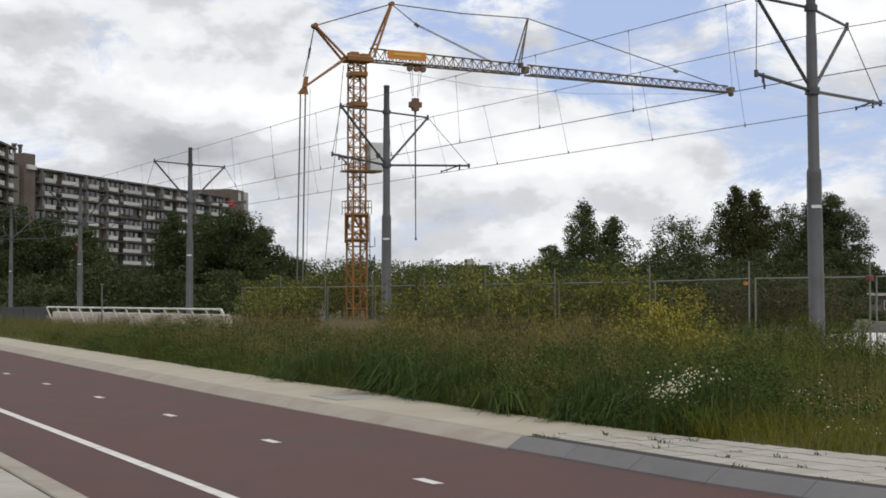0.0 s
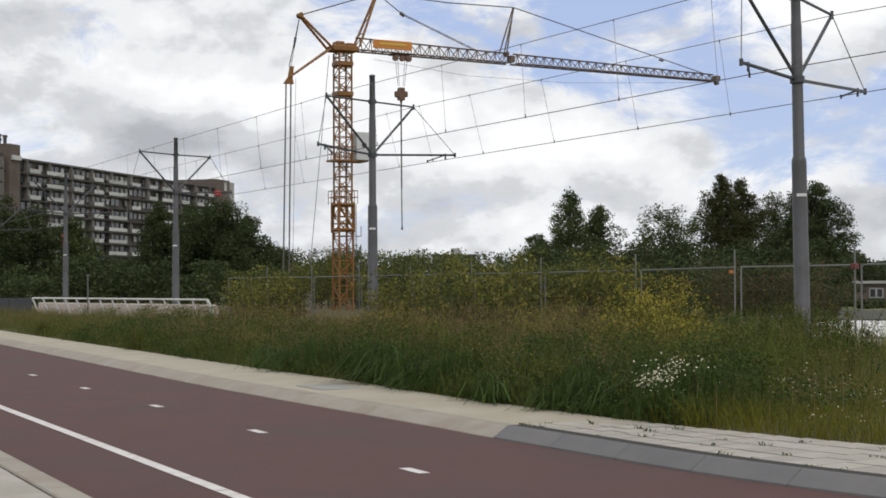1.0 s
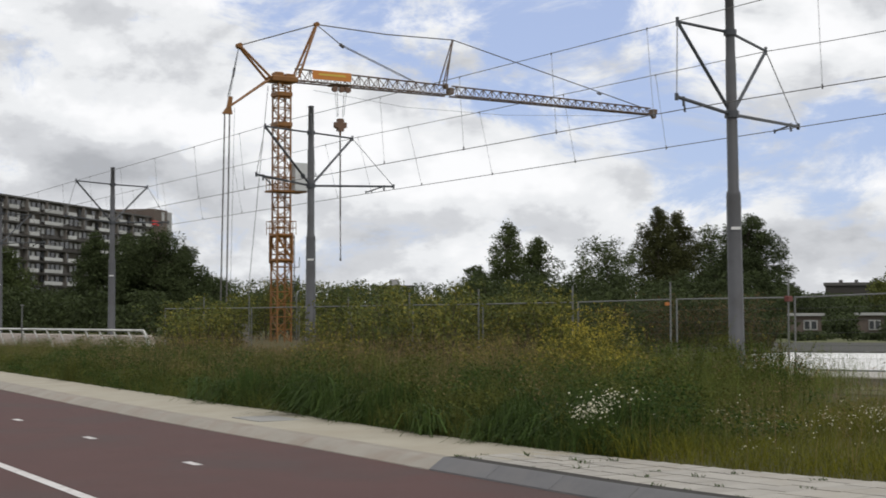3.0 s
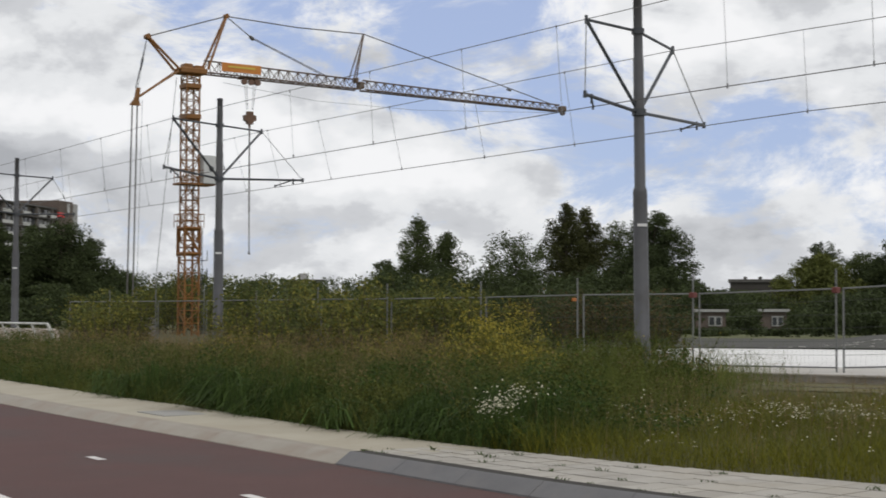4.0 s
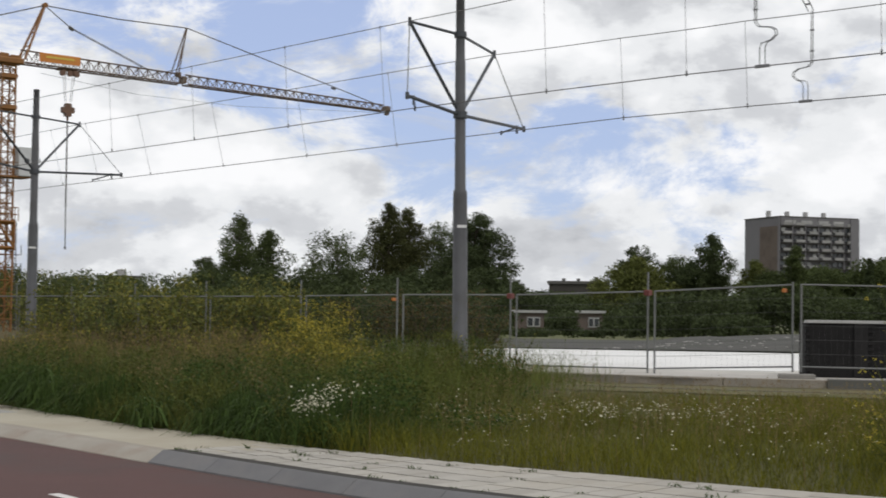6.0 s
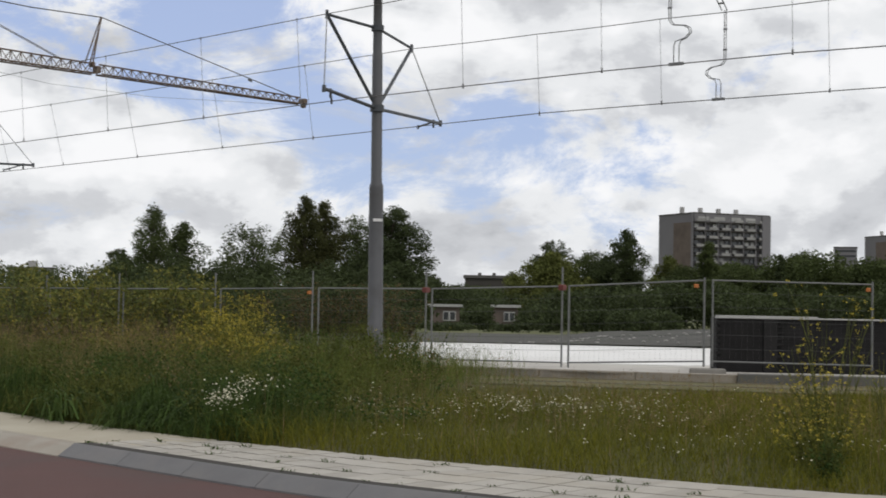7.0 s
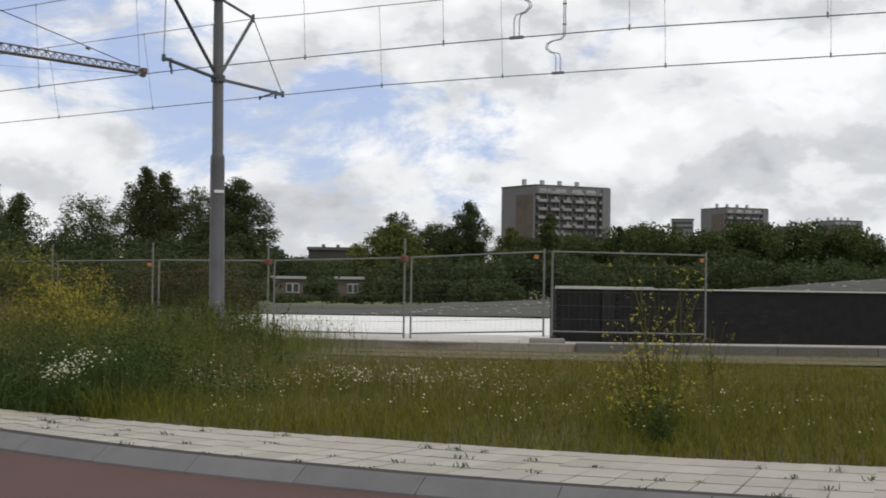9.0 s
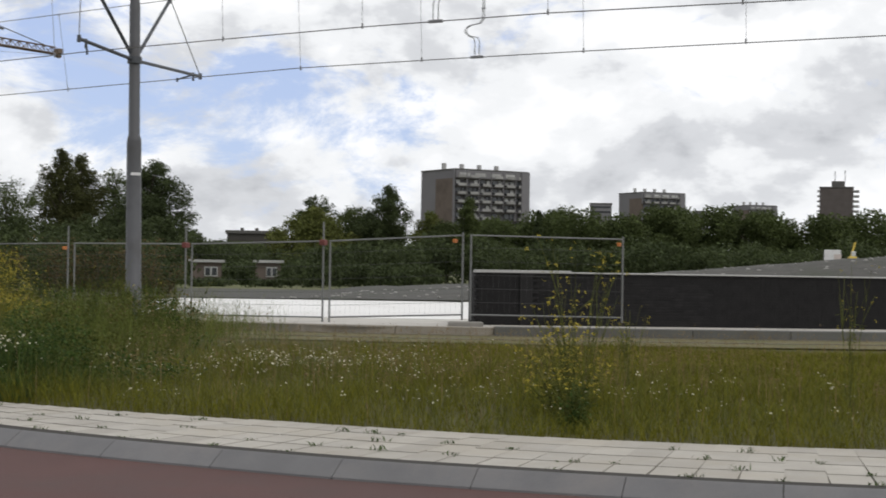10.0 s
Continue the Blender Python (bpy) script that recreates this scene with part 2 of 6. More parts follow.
LEAF = dict(
    dark=leaf("leaf_dark", (0.036, 0.050, 0.019), (0.066, 0.084, 0.032)),
    mid=leaf("leaf_mid", (0.044, 0.061, 0.020), (0.084, 0.105, 0.034)),
    poplar=leaf("leaf_poplar", (0.042, 0.048, 0.016), (0.076, 0.080, 0.026)),
    willow=leaf("leaf_willow", (0.075, 0.090, 0.022), (0.13, 0.14, 0.038)),
    sapling=leaf("leaf_sapling", (0.11, 0.115, 0.024), (0.23, 0.205, 0.045), island=0.5),
    brown=leaf("leaf_brownish", (0.085, 0.062, 0.028), (0.12, 0.09, 0.04)),
    tall=leaf("tall_grass", (0.066, 0.080, 0.016), (0.116, 0.121, 0.028), island=0.4, scale=0.35),
    deep=leaf("deep_grass", (0.032, 0.060, 0.012), (0.060, 0.092, 0.020), island=0.4, scale=0.5),
    meadow=leaf("meadow_grass", (0.100, 0.105, 0.009), (0.162, 0.152, 0.018), island=0.4, scale=0.5),
    fresh=leaf("fresh_grass", (0.090, 0.120, 0.022), (0.145, 0.168, 0.040), island=0.35, scale=0.5),
    straw=leaf("seed_heads", (0.165, 0.118, 0.055), (0.245, 0.180, 0.090), island=0.35, scale=0.8),
    rape=leaf("yellow_flower", (0.30, 0.25, 0.035), (0.46, 0.38, 0.06), island=0.3),
    daisy=leaf("white_flower", (0.58, 0.54, 0.40), (0.75, 0.71, 0.55), island=0.2),
)

# ---------------------------------------------------------------- mesh helpers


class Shape:
    """Vertices and faces of one part."""

    def __init__(self):
        self.v, self.f = [], []

    def add(self, verts, faces):
        k = len(self.v)
        self.v.extend(tuple(p) for p in verts)
        self.f.extend(tuple(i + k for i in f) for f in faces)
        return self

    def box(self, c, s, rz=0.0, bevel=0.0, m=None):
        x, y, z = s[0] / 2, s[1] / 2, s[2] / 2
        b = min(bevel, x, y, z)
        pts = []
        if b:
            for zz, k in ((-z, b), (-z + b, 0), (z - b, 0), (z, b)):
                pts += [(-x + k, -y + k, zz), (x - k, -y + k, zz), (x - k, y - k, zz), (-x + k, y - k, zz)]
        else:
            for zz in (-z, z):
                pts += [(-x, -y, zz), (x, -y, zz), (x, y, zz), (-x, y, zz)]
        rings = len(pts) // 4
        faces = [(3, 2, 1, 0), tuple(range(len(pts) - 4, len(pts)))]
        for r in range(rings - 1):
            for i in range(4):
                j = (i + 1) % 4
                faces.append((r * 4 + i, r * 4 + j, r * 4 + 4 + j, r * 4 + 4 + i))
        t = Matrix.Translation(c) @ Matrix.Rotation(rz, 4, "Z")
        if m is not None:
            t = m @ t
        return self.add([t @ Vector(p) for p in pts], faces)

    def tube(self, p, q, r0, r1=None, n=8, cap=True):
        p, q = Vector(p), Vector(q)
        r1 = r0 if r1 is None else r1
        d = (q - p).normalized()
        a = d.orthogonal().normalized()
        b = d.cross(a)
        pts = []
        for c, r in ((p, r0), (q, r1)):
            for i in range(n):
                w = 2 * math.pi * (i + 0.5) / n
                pts.append(c + (a * math.cos(w) + b * math.sin(w)) * r)
        faces = [(i, (i + 1) % n, n + (i + 1) % n, n + i) for i in range(n)]
        if cap:
            faces += [tuple(reversed(range(n))), tuple(range(n, 2 * n))]
        return self.add(pts, faces)

    def path(self, pts, r, n=6):
        pts = [Vector(p) for p in pts]
        ring, faces = [], []
        ref = (pts[1] - pts[0]).normalized().orthogonal()
        for i, p in enumerate(pts):
            d = (pts[min(i + 1, len(pts) - 1)] - pts[max(i - 1, 0)]).normalized()
            a = (ref - d * ref.dot(d)).normalized()
            b = d.cross(a)
            ref = a
            ring += [p + (a * math.cos(2 * math.pi * k / n) + b * math.sin(2 * math.pi * k / n)) * r for k in range(n)]
        for i in range(len(pts) - 1):
            faces += [(i * n + k, i * n + (k + 1) % n, i * n + n + (k + 1) % n, i * n + n + k) for k in range(n)]
        faces += [tuple(reversed(range(n))), tuple(range(len(ring) - n, len(ring)))]
        return self.add(ring, faces)

    def lathe(self, rings, n=20, c=(0, 0)):
        """rings: (z, radius) from the bottom up."""
        pts, faces = [], []
        for z, r in rings:
            pts += [(c[0] + r * math.cos(2 * math.pi * i / n), c[1] + r * math.sin(2 * math.pi * i / n), z) for i in range(n)]
        for k in range(len(rings) - 1):
            faces += [(k * n + i, k * n + (i + 1) % n, k * n + n + (i + 1) % n, k * n + n + i) for i in range(n)]
        faces += [tuple(reversed(range(n))), tuple(range(len(pts) - n, len(pts)))]
        return self.add(pts, faces)

    def prism(self, outline, z0, z1):
        n = len(outline)
        pts = [(x, y, z0) for x, y in outline] + [(x, y, z1) for x, y in outline]
        return self.add(pts, [tuple(reversed(range(n))), tuple(range(n, 2 * n))] + [(i, (i + 1) % n, n + (i + 1) % n, n + i) for i in range(n)])

    def mesh(self, name, mat, smooth=False):
        me = bpy.data.meshes.new(name)
        me.from_pydata(self.v, [], self.f)
        me.materials.append(mat)
        if smooth:
            me.polygons.foreach_set("use_smooth", [True] * len(me.polygons))
        me.update()
        return me


def part(name, shape, mat, parent=None, label="", smooth=False):
    me = shape if isinstance(shape, bpy.types.Mesh) else shape.mesh(name, mat, smooth)
    ob = new(name, me)
    if parent is not None:
        ob.parent = parent
    return tagged(ob, label)


def thing(name, m, label, category, group="", kind=""):
    ob = new(name)
    ob.empty_display_size = 0.3
    ob.matrix_basis = m
    return tagged(ob, label, category, group, kind)


def structure(name, shape, mat, label, category, smooth=False):
    return tagged(part(name, shape, mat, None, "", smooth), label, category, "", "structure")


def sheet(left, right, zl, zr=None):
    """A strip between two lines of points."""
    s = Shape()
    zr = zl if zr is None else zr
    pts = []
    for p, q in zip(left, right):
        pts += [(p[0], p[1], zl), (q[0], q[1], zr)]
    return s.add(pts, [(2 * i, 2 * i + 1, 2 * i + 3, 2 * i + 2) for i in range(len(left) - 1)])


def curve(points, step=0.5):
    """Catmull-Rom through the points, at even steps."""
    P = [Vector(p) for p in points]
    P = [P[0] * 2 - P[1]] + P + [P[-1] * 2 - P[-2]]
    fine = []
    for a, b, c, d in zip(P, P[1:], P[2:], P[3:]):
        for k in range(40):
            u = k / 40
            fine.append(0.5 * (2 * b + (c - a) * u + (2 * a - 5 * b + 4 * c - d) * u * u + (3 * b - a - 3 * c + d) * u ** 3))
    fine.append(P[-2])
    out, rest = [fine[0]], 0.0
    for a, b in zip(fine, fine[1:]):
        length = (b - a).length
        while rest + length >= step:
            a = a + (b - a) * ((step - rest) / length)
            length = (b - a).length
            out.append(a)
            rest = 0.0
        rest += length
    return out


def shifted(line, d):
    """The line moved d metres to the left of its way; d may be a list."""
    out = []
    for i, p in enumerate(line):
        w = (line[min(i + 1, len(line) - 1)] - line[max(i - 1, 0)]).normalized()
        k = d[i] if isinstance(d, list) else d
        out.append(Vector((p[0] - w[1] * k, p[1] + w[0] * k)))
    return out


rnd = random.Random(4)
rng = np.random.default_rng(7)

# ---------------------------------------------------------------- ground, road, pavement
structure("ground", Shape().add([(-4000, -4000, -0.06), (4000, -4000, -0.06), (4000, 4000, -0.06), (-4000, 4000, -0.06)], [(0, 1, 2, 3)]), M["earth"], "flat grassy ground reaching to the horizon", "ground")

KERB = curve([(-40, 101), (-24, 66.5), (-11.74, 40.1), (-4.39, 24.3), (-2.07, 19.54), (-0.52, 16.55), (0.55, 14.4), (1.28, 13.0), (1.95, 11.75), (2.6, 10.75), (3.22, 9.93), (3.85, 9.15), (4.77, 8.22), (5.82, 7.29), (6.75, 6.60), (8.0, 5.75), (10.0, 4.55), (14, 2.4), (26, -3.5)], 0.25)
K0 = min(range(len(KERB)), key=lambda i: (KERB[i] - Vector((0.66, 14.25))).length)   # where the grey kerb begins
way = Vector((-0.441, 0.897))
side = Vector((0.897, 0.441))


def along(offset, s):
    """A point s metres up the cycle track, offset metres towards the verge from the camera's line."""
    return side * offset + way * s


# the red track between the near pavement and the far kerb, as a strip in short lengths
strip_far = KERB[::2]
strip_near = []
for p in strip_far:
    s = p.dot(way)
    strip_near.append(along(2.44, s))
strip_far.append(Vector((26, -30)))
strip_near.append(along(2.44, -40))
road_ob = structure("road", sheet(strip_near, strip_far, 0.0), M["asphalt"], "reddish brown asphalt cycle track with white markings", "cycle track")

# markings: one edge line in lengths with narrow breaks, and short centre dashes
for k in range(-6, 26):
    a, b = along(3.42, 6.2 + k * 4.1), along(3.42, 6.2 + k * 4.1 + 4.08)
    w = side * 0.055
    part("edge_line", Shape().add([(*(a - w), 0.004), (*(a + w), 0.004), (*(b + w), 0.004), (*(b - w), 0.004)], [(0, 1, 2, 3)]), M["paint"], road_ob, "worn white painted line")
for k in range(-3, 30):
    c = along(5.11, 10.66 + k * 3.61)
    w, l = side * 0.05, way * 0.19
    part("dash", Shape().add([(*(c - w - l), 0.004), (*(c + w - l), 0.004), (*(c + w + l), 0.004), (*(c - w + l), 0.004)], [(0, 1, 2, 3)]), M["paint"], road_ob, "short white painted dash")

# near pavement under the camera
near_pave = structure("pavement_near", sheet([along(-9, s) for s in (-30, 0, 40, 118)], [along(2.2, s) for s in (-30, 0, 40, 118)], 0.055), M["joint"], "pale concrete slab pavement beside the cycle track", "pavement")
slab_mesh = Shape().box((0, 0, 0), (0.592, 0.592, 0.07), bevel=0.006).mesh("slab", M["tile"])
for i in range(0, 9):
    for j in range(0, 26):
        if i < 5 or j < 22:
            o = new("slab", slab_mesh)
            o.parent = near_pave
            p = along(1.88 - i * 0.6, 8.2 + j * 0.6)
            o.matrix_basis = pose(p[0], p[1], 0.035 + rnd.uniform(-0.002, 0.002), 0, 0, 26.2)
edge_mesh = Shape().box((0, 0, 0), (0.20, 0.985, 0.14), bevel=0.012).mesh("edge_stone", M["kerb_pale"])
for j in range(-2, 30):
    p = along(2.31, 4 + j)
    o = new("edge_stone", edge_mesh)
    o.parent = near_pave
    o.matrix_basis = pose(p[0], p[1], 0.0, 0, 0, 26.2)

# far kerb: stones one metre long with a bevelled face
kerb_ob = structure("kerb", sheet(shifted(KERB, 0.05), shifted(KERB, 0.22), -0.02), M["joint"], "raised concrete kerb along the cycle track", "kerb")


def kerb_stone(i, j, mat, prof):
    s = Shape()
    line = KERB[i:j + 1]
    n = len(prof)
    d0 = (line[1] - line[0]).normalized() * 0.003
    d1 = (line[-1] - line[-2]).normalized() * -0.003
    pts = []
    for k, p in enumerate(line):
        w = (KERB[min(i + k + 1, len(KERB) - 1)] - KERB[max(i + k - 1, 0)]).normalized()
        q = p + (d0 if k == 0 else d1 if k == len(line) - 1 else Vector((0, 0)))
        for off, z in prof:
            pts.append((q[0] - w[1] * off, q[1] + w[0] * off, z))
    faces = [tuple(range(n)), tuple(reversed(range((len(line) - 1) * n, len(line) * n)))]
    for k in range(len(line) - 1):
        faces += [(k * n + a, k * n + n + a, k * n + n + (a + 1) % n, k * n + (a + 1) % n) for a in range(n)]
    s.add(pts, faces)
    return part("kerb_stone", s, mat, kerb_ob)


SLOPED = [(-0.01, -0.05), (0.0, 0.015), (0.145, 0.110), (0.160, 0.119), (0.175, 0.120), (0.182, 0.113), (0.182, -0.05)]
FLAT = [(-0.02, -0.05), (0.0, 0.01), (0.16, 0.085), (0.20, 0.095), (0.30, 0.108), (0.30, -0.05)]
i = K0
while i + 4 < len(KERB) and KERB[i][0] < 20:
    kerb_stone(i, i + 4, M["kerb_grey"], SLOPED)
    i += 4
i = K0
while i - 12 >= 0:
    kerb_stone(i - 12, i, M["kerb_pale"], FLAT)
    i -= 12

# pavement strip behind the kerb


def footway_width(u):
    """Width of the footway u metres past the start of the grey kerb."""
    return float(np.interp(u, [-60, -30, -7, -3, 0, 1.3, 4.2, 7, 10, 14], [1.2, 1.3, 1.55, 1.32, 1.38, 1.58, 2.02, 2.14, 2.32, 2.35]))


WIDTH = [footway_width((k - K0) * 0.25) for k in range(len(KERB))]
back = shifted(KERB, 0.262)
edge = shifted(KERB, WIDTH)
pave = structure("pavement", sheet(back[:K0 + 3], edge[:K0 + 3], 0.105, 0.125), M["pale"], "pale sandy concrete footway strip along the verge", "pavement")
tiled = structure("pavement_tiled", sheet(back[K0 + 2:], edge[K0 + 2:], 0.098, 0.110), M["joint"], "weedy strip of pale concrete paving tiles", "pavement")
fine_kerb = curve([KERB[k] for k in range(K0, len(KERB), 4)], 0.3)
CORNERS = []     # joint crossings where weeds grow
for k in range(len(fine_kerb) - 1):
    p, q = fine_kerb[k], fine_kerb[k + 1]
    if p[0] > 13:
        break
    w = (q - p).normalized()
    nrm = Vector((-w[1], w[0]))
    start, full = 0.345, footway_width(k * 0.3)
    # each column is laid by itself, so that its cross joints rarely meet those of the next
    cuts = [start]
    step = (full - start) / 4
    skip = (0.3 if k % 9 == 3 else 0.0) * step
    cuts += [start + step * r + skip + rnd.uniform(-0.004, 0.004) for r in (1, 2, 3)] + [full - rnd.uniform(0, 0.015)]
    for r, (a, b) in enumerate(zip(cuts, cuts[1:])):
        z = 0.110 + 0.004 * r + rnd.uniform(-0.0015, 0.0015)
        if rnd.random() < 0.36:
            CORNERS.append((*(p + nrm * a), z))
        a, b, j = a + 0.006, b - 0.006, 0.011
        c = [p + w * j + nrm * a, q - w * j + nrm * a, q - w * j + nrm * b, p + w * j + nrm * b]
        part("tile", Shape().prism([(v[0], v[1]) for v in c], z - 0.05, z), M["tile"], tiled)
part("joint", sheet(shifted(KERB[K0:], 0.172), shifted(KERB[K0:], 0.350), 0.1180, 0.1165), M["dark_joint"], kerb_ob, "dark weedy joint behind the kerb")
# inspection cover in the footway
cov = along(7.60, 18.40)
cover = structure("trim_cover", Shape().box((cov[0], cov[1], 0.112), (0.60, 0.95, 0.02), radians(26.2), 0.004), M["plate"], "flat grey inspection cover in the footway", "cover")

# verge soil up to the platform
LEDGE = [Vector(p) for p in [(5.0, 34.6), (10.05, 29.4), (13.1, 27.3), (16.4, 25.65), (21.5, 23.6), (34, 19), (60, 10)]]
verge_edge = edge[::6]
verge = structure("verge", sheet(verge_edge, [Vector((p[0] + 26, p[1] + 22)) for p in verge_edge], 0.09, -0.03), M["soil"], "grassy soil verge between footway and tram track", "verge")
line_ = curve([tuple(p) for p in LEDGE], 0.5)
structure("track_bed", sheet(shifted(line_, -3.3), shifted(line_, -0.02), 0.065), M["bed"], "brownish mown tram track bed before the platform", "track bed")
for off in (-0.42, -1.86):
    groove = Shape()
    a, b = shifted(line_, off - 0.035), shifted(line_, off + 0.035)
    n_ = len(a)
    groove.add([(p[0], p[1], z) for z in (0.05, 0.075) for line in (a, b) for p in line], [])
    groove.f += [(2 * n_ + i, 2 * n_ + i + 1, 3 * n_ + i + 1, 3 * n_ + i) for i in range(n_ - 1)] + [(i, i + 1, 2 * n_ + i + 1, 2 * n_ + i) for i in range(n_ - 1)] + [(n_ + i + 1, n_ + i, 3 * n_ + i, 3 * n_ + i + 1) for i in range(n_ - 1)]
    tagged(part("tram_rail", groove, M["steel"]), "worn steel tram rail sunk in the track bed", "rail", "tram rails", "structure")

# ---------------------------------------------------------------- platform, wall, rubble beyond the track
ledge_line = curve([tuple(p) for p in LEDGE], 0.5)
platform = structure("platform", sheet(shifted(ledge_line, -0.0), [p + Vector((46, 34)) for p in ledge_line], 0.19, 0.10), M["apron"], "pale concrete apron behind the tram track", "platform")
ledge_ob = structure("platform_edge", sheet(shifted(ledge_line, -0.02), shifted(ledge_line, 0.25), -0.04), M["joint"], "low concrete edge of the platform", "platform edge")
n = 0
while n + 4 < len(ledge_line):
    p, q = ledge_line[n], ledge_line[n + 4]
    if -2 < p[0] < 40:
        w = (q - p).normalized()
        nrm = Vector((-w[1], w[0]))
        grey = p[0] > 12.9
        h = 0.235 if grey else 0.215
        front = 0.10 if grey else 0.0
        c = [p + w * 0.008 - nrm * front, q - w * 0.008 - nrm * front, q - w * 0.008 + nrm * 0.4, p + w * 0.008 + nrm * 0.4]
        part("edge_block", Shape().prism([(v[0], v[1]) for v in c], -0.06, h), M["ledge_dark" if grey else "ledge"], ledge_ob)
    n += 4
white = structure("white_apron", Shape().prism([(11.2, 43.0), (9.9, 38.0), (10.5, 35.2), (12.6, 33.0), (15.2, 31.6), (24, 36), (28, 42), (22, 47), (14, 50.5), (12.3, 48.0)], 0.0, 0.205), M["white_slab"], "bright white concrete slab area behind the fence", "concrete slab")

# rubble bank
def bank_height(x, y, v):
    """Rises from nothing at its toe to a long slope."""
    b, r = math.degrees(math.atan2(x, y)), min(72.0, math.hypot(x, y))
    slope = float(np.interp(b, [10, 15.5, 17.3, 19.5, 22, 26.4, 33, 41.5, 52], [-2.2, -2.1, -1.85, -1.38, -1.05, -0.80, -0.22, 0.64, 1.35]))
    return (1.40 + math.tan(radians(slope)) * r) * min(1, v * 2.4) ** 0.8


bank_pts, bank_faces = [], []
NX, NY = 90, 14
for a in range(NX + 1):
    for b in range(NY + 1):
        u, v = a / NX, b / NY
        x, y = 9 + 75 * u + 6 * v, 60 - 22 * u + 26 * v
        h = bank_height(x, y, v)
        h += 0.05 * noise.noise((x * 0.35, y * 0.35, 0)) + 0.06 * noise.noise((x * 1.1, y * 1.1, 3))
        bank_pts.append((x, y, 0.05 + max(h, -0.1) * (0 if v == 0 else 1)))
for a in range(NX):
    for b in range(NY):
        k = a * (NY + 1) + b
        bank_faces.append((k, k + NY + 1, k + NY + 2, k + 1))
structure("rubble_bank", Shape().add(bank_pts, bank_faces), M["gravel"], "low bank of grey rubble and sand", "bank", True)
st = Shape()
for k in range(420):
    u, v = rnd.random(), rnd.uniform(0.02, 0.5)
    x, y = 9 + 75 * u * 0.8 + 6 * v, 60 - 22 * u * 0.8 + 26 * v
    s = rnd.uniform(0.04, 0.11)
    h = bank_height(x, y, v)
    st.box((x, y, h + 0.05), (s * 1.6, s, s), rnd.uniform(0, 3), s * 0.3)
tagged(part("stones", st, M["plate"]), "scattered grey stones on the rubble bank", "stones", "", "stuff")

# dark brick retaining wall, in courses
W0, W1, W2 = Vector((14.55, 28.85)), Vector((17.55, 27.65)), Vector((46.0, 18.0))
wall_dir = (W2 - W0).normalized()
wall_nrm = Vector((wall_dir[1], -wall_dir[0]))
yaw = math.atan2(wall_dir[1], wall_dir[0])
wall = thing("brick_wall", pose(W0[0], W0[1], 0.19, 0, 0, math.degrees(yaw)), "low dark brick retaining wall with a pale coping", "wall", "", "structure")
WL, WH = (W2 - W0).length, 1.13
part("core", Shape().box((WL / 2 + 0.06, 0.244, WH / 2), (WL - 0.04, 0.372, WH)).box((0.26, 0.88, WH / 2), (0.404, 0.9, WH)), M["mortar"], wall, "dark mortar core")
brick_mesh = Shape().box((0, 0, 0), (0.209, 0.05, 0.057), bevel=0.004).mesh("brick", M["brick"])
course = 0.0625
NEARBRICKS = 0
rest = Shape()
for r in range(18):
    x = 0.02 + (0.108 if r % 2 else 0.0)
    while x < 14:
        proud = -0.035 if 1.02 < x < 1.28 else 0.0
        pos = (x + 0.1, 0.075 + proud, 0.03 + r * course)
        if NEARBRICKS < 300 and 1.0 <= x <= 5.2:
            o = new("brick", brick_mesh)
            o.parent = wall
            o.location = pos
            NEARBRICKS += 1
        else:
            rest.box(pos, (0.209, 0.05 + rnd.uniform(0, 0.008), 0.057))
        x += 0.216
    for k in range(5):
        rest.box((0.075, 0.16 + (0.1 if r % 2 else 0.0) + k * 0.216, 0.03 + r * course), (0.05, 0.209, 0.057))
for r in range(18):
    for k in range(70):
        rest.box((14.2 + k * 0.216 + (0.108 if r % 2 else 0), 0.075, 0.03 + r * course), (0.209, 0.05 + rnd.uniform(0, 0.008), 0.057))
tagged(part("brickwork", rest, M["brick"], wall), "", "", "", "stuff")
for k in range(16):
    part("coping_stone", Shape().box((0.98 + k * 1.9, 0.24, WH + 0.017), (1.885, 0.46, 0.034), 0, 0.008), M["coping"], wall)
part("pilaster", Shape().box((1.15, 0.06, WH / 2), (0.26, 0.10, WH), 0, 0.006), M["brick"], wall, "plain dark brick pier")
part("pale_cap", Shape().box((1.1, 0.24, WH + 0.049), (2.1, 0.34, 0.03), 0, 0.006), M["coping"], wall, "loose pale slab on the coping")

# ---------------------------------------------------------------- tram poles, arms, wires


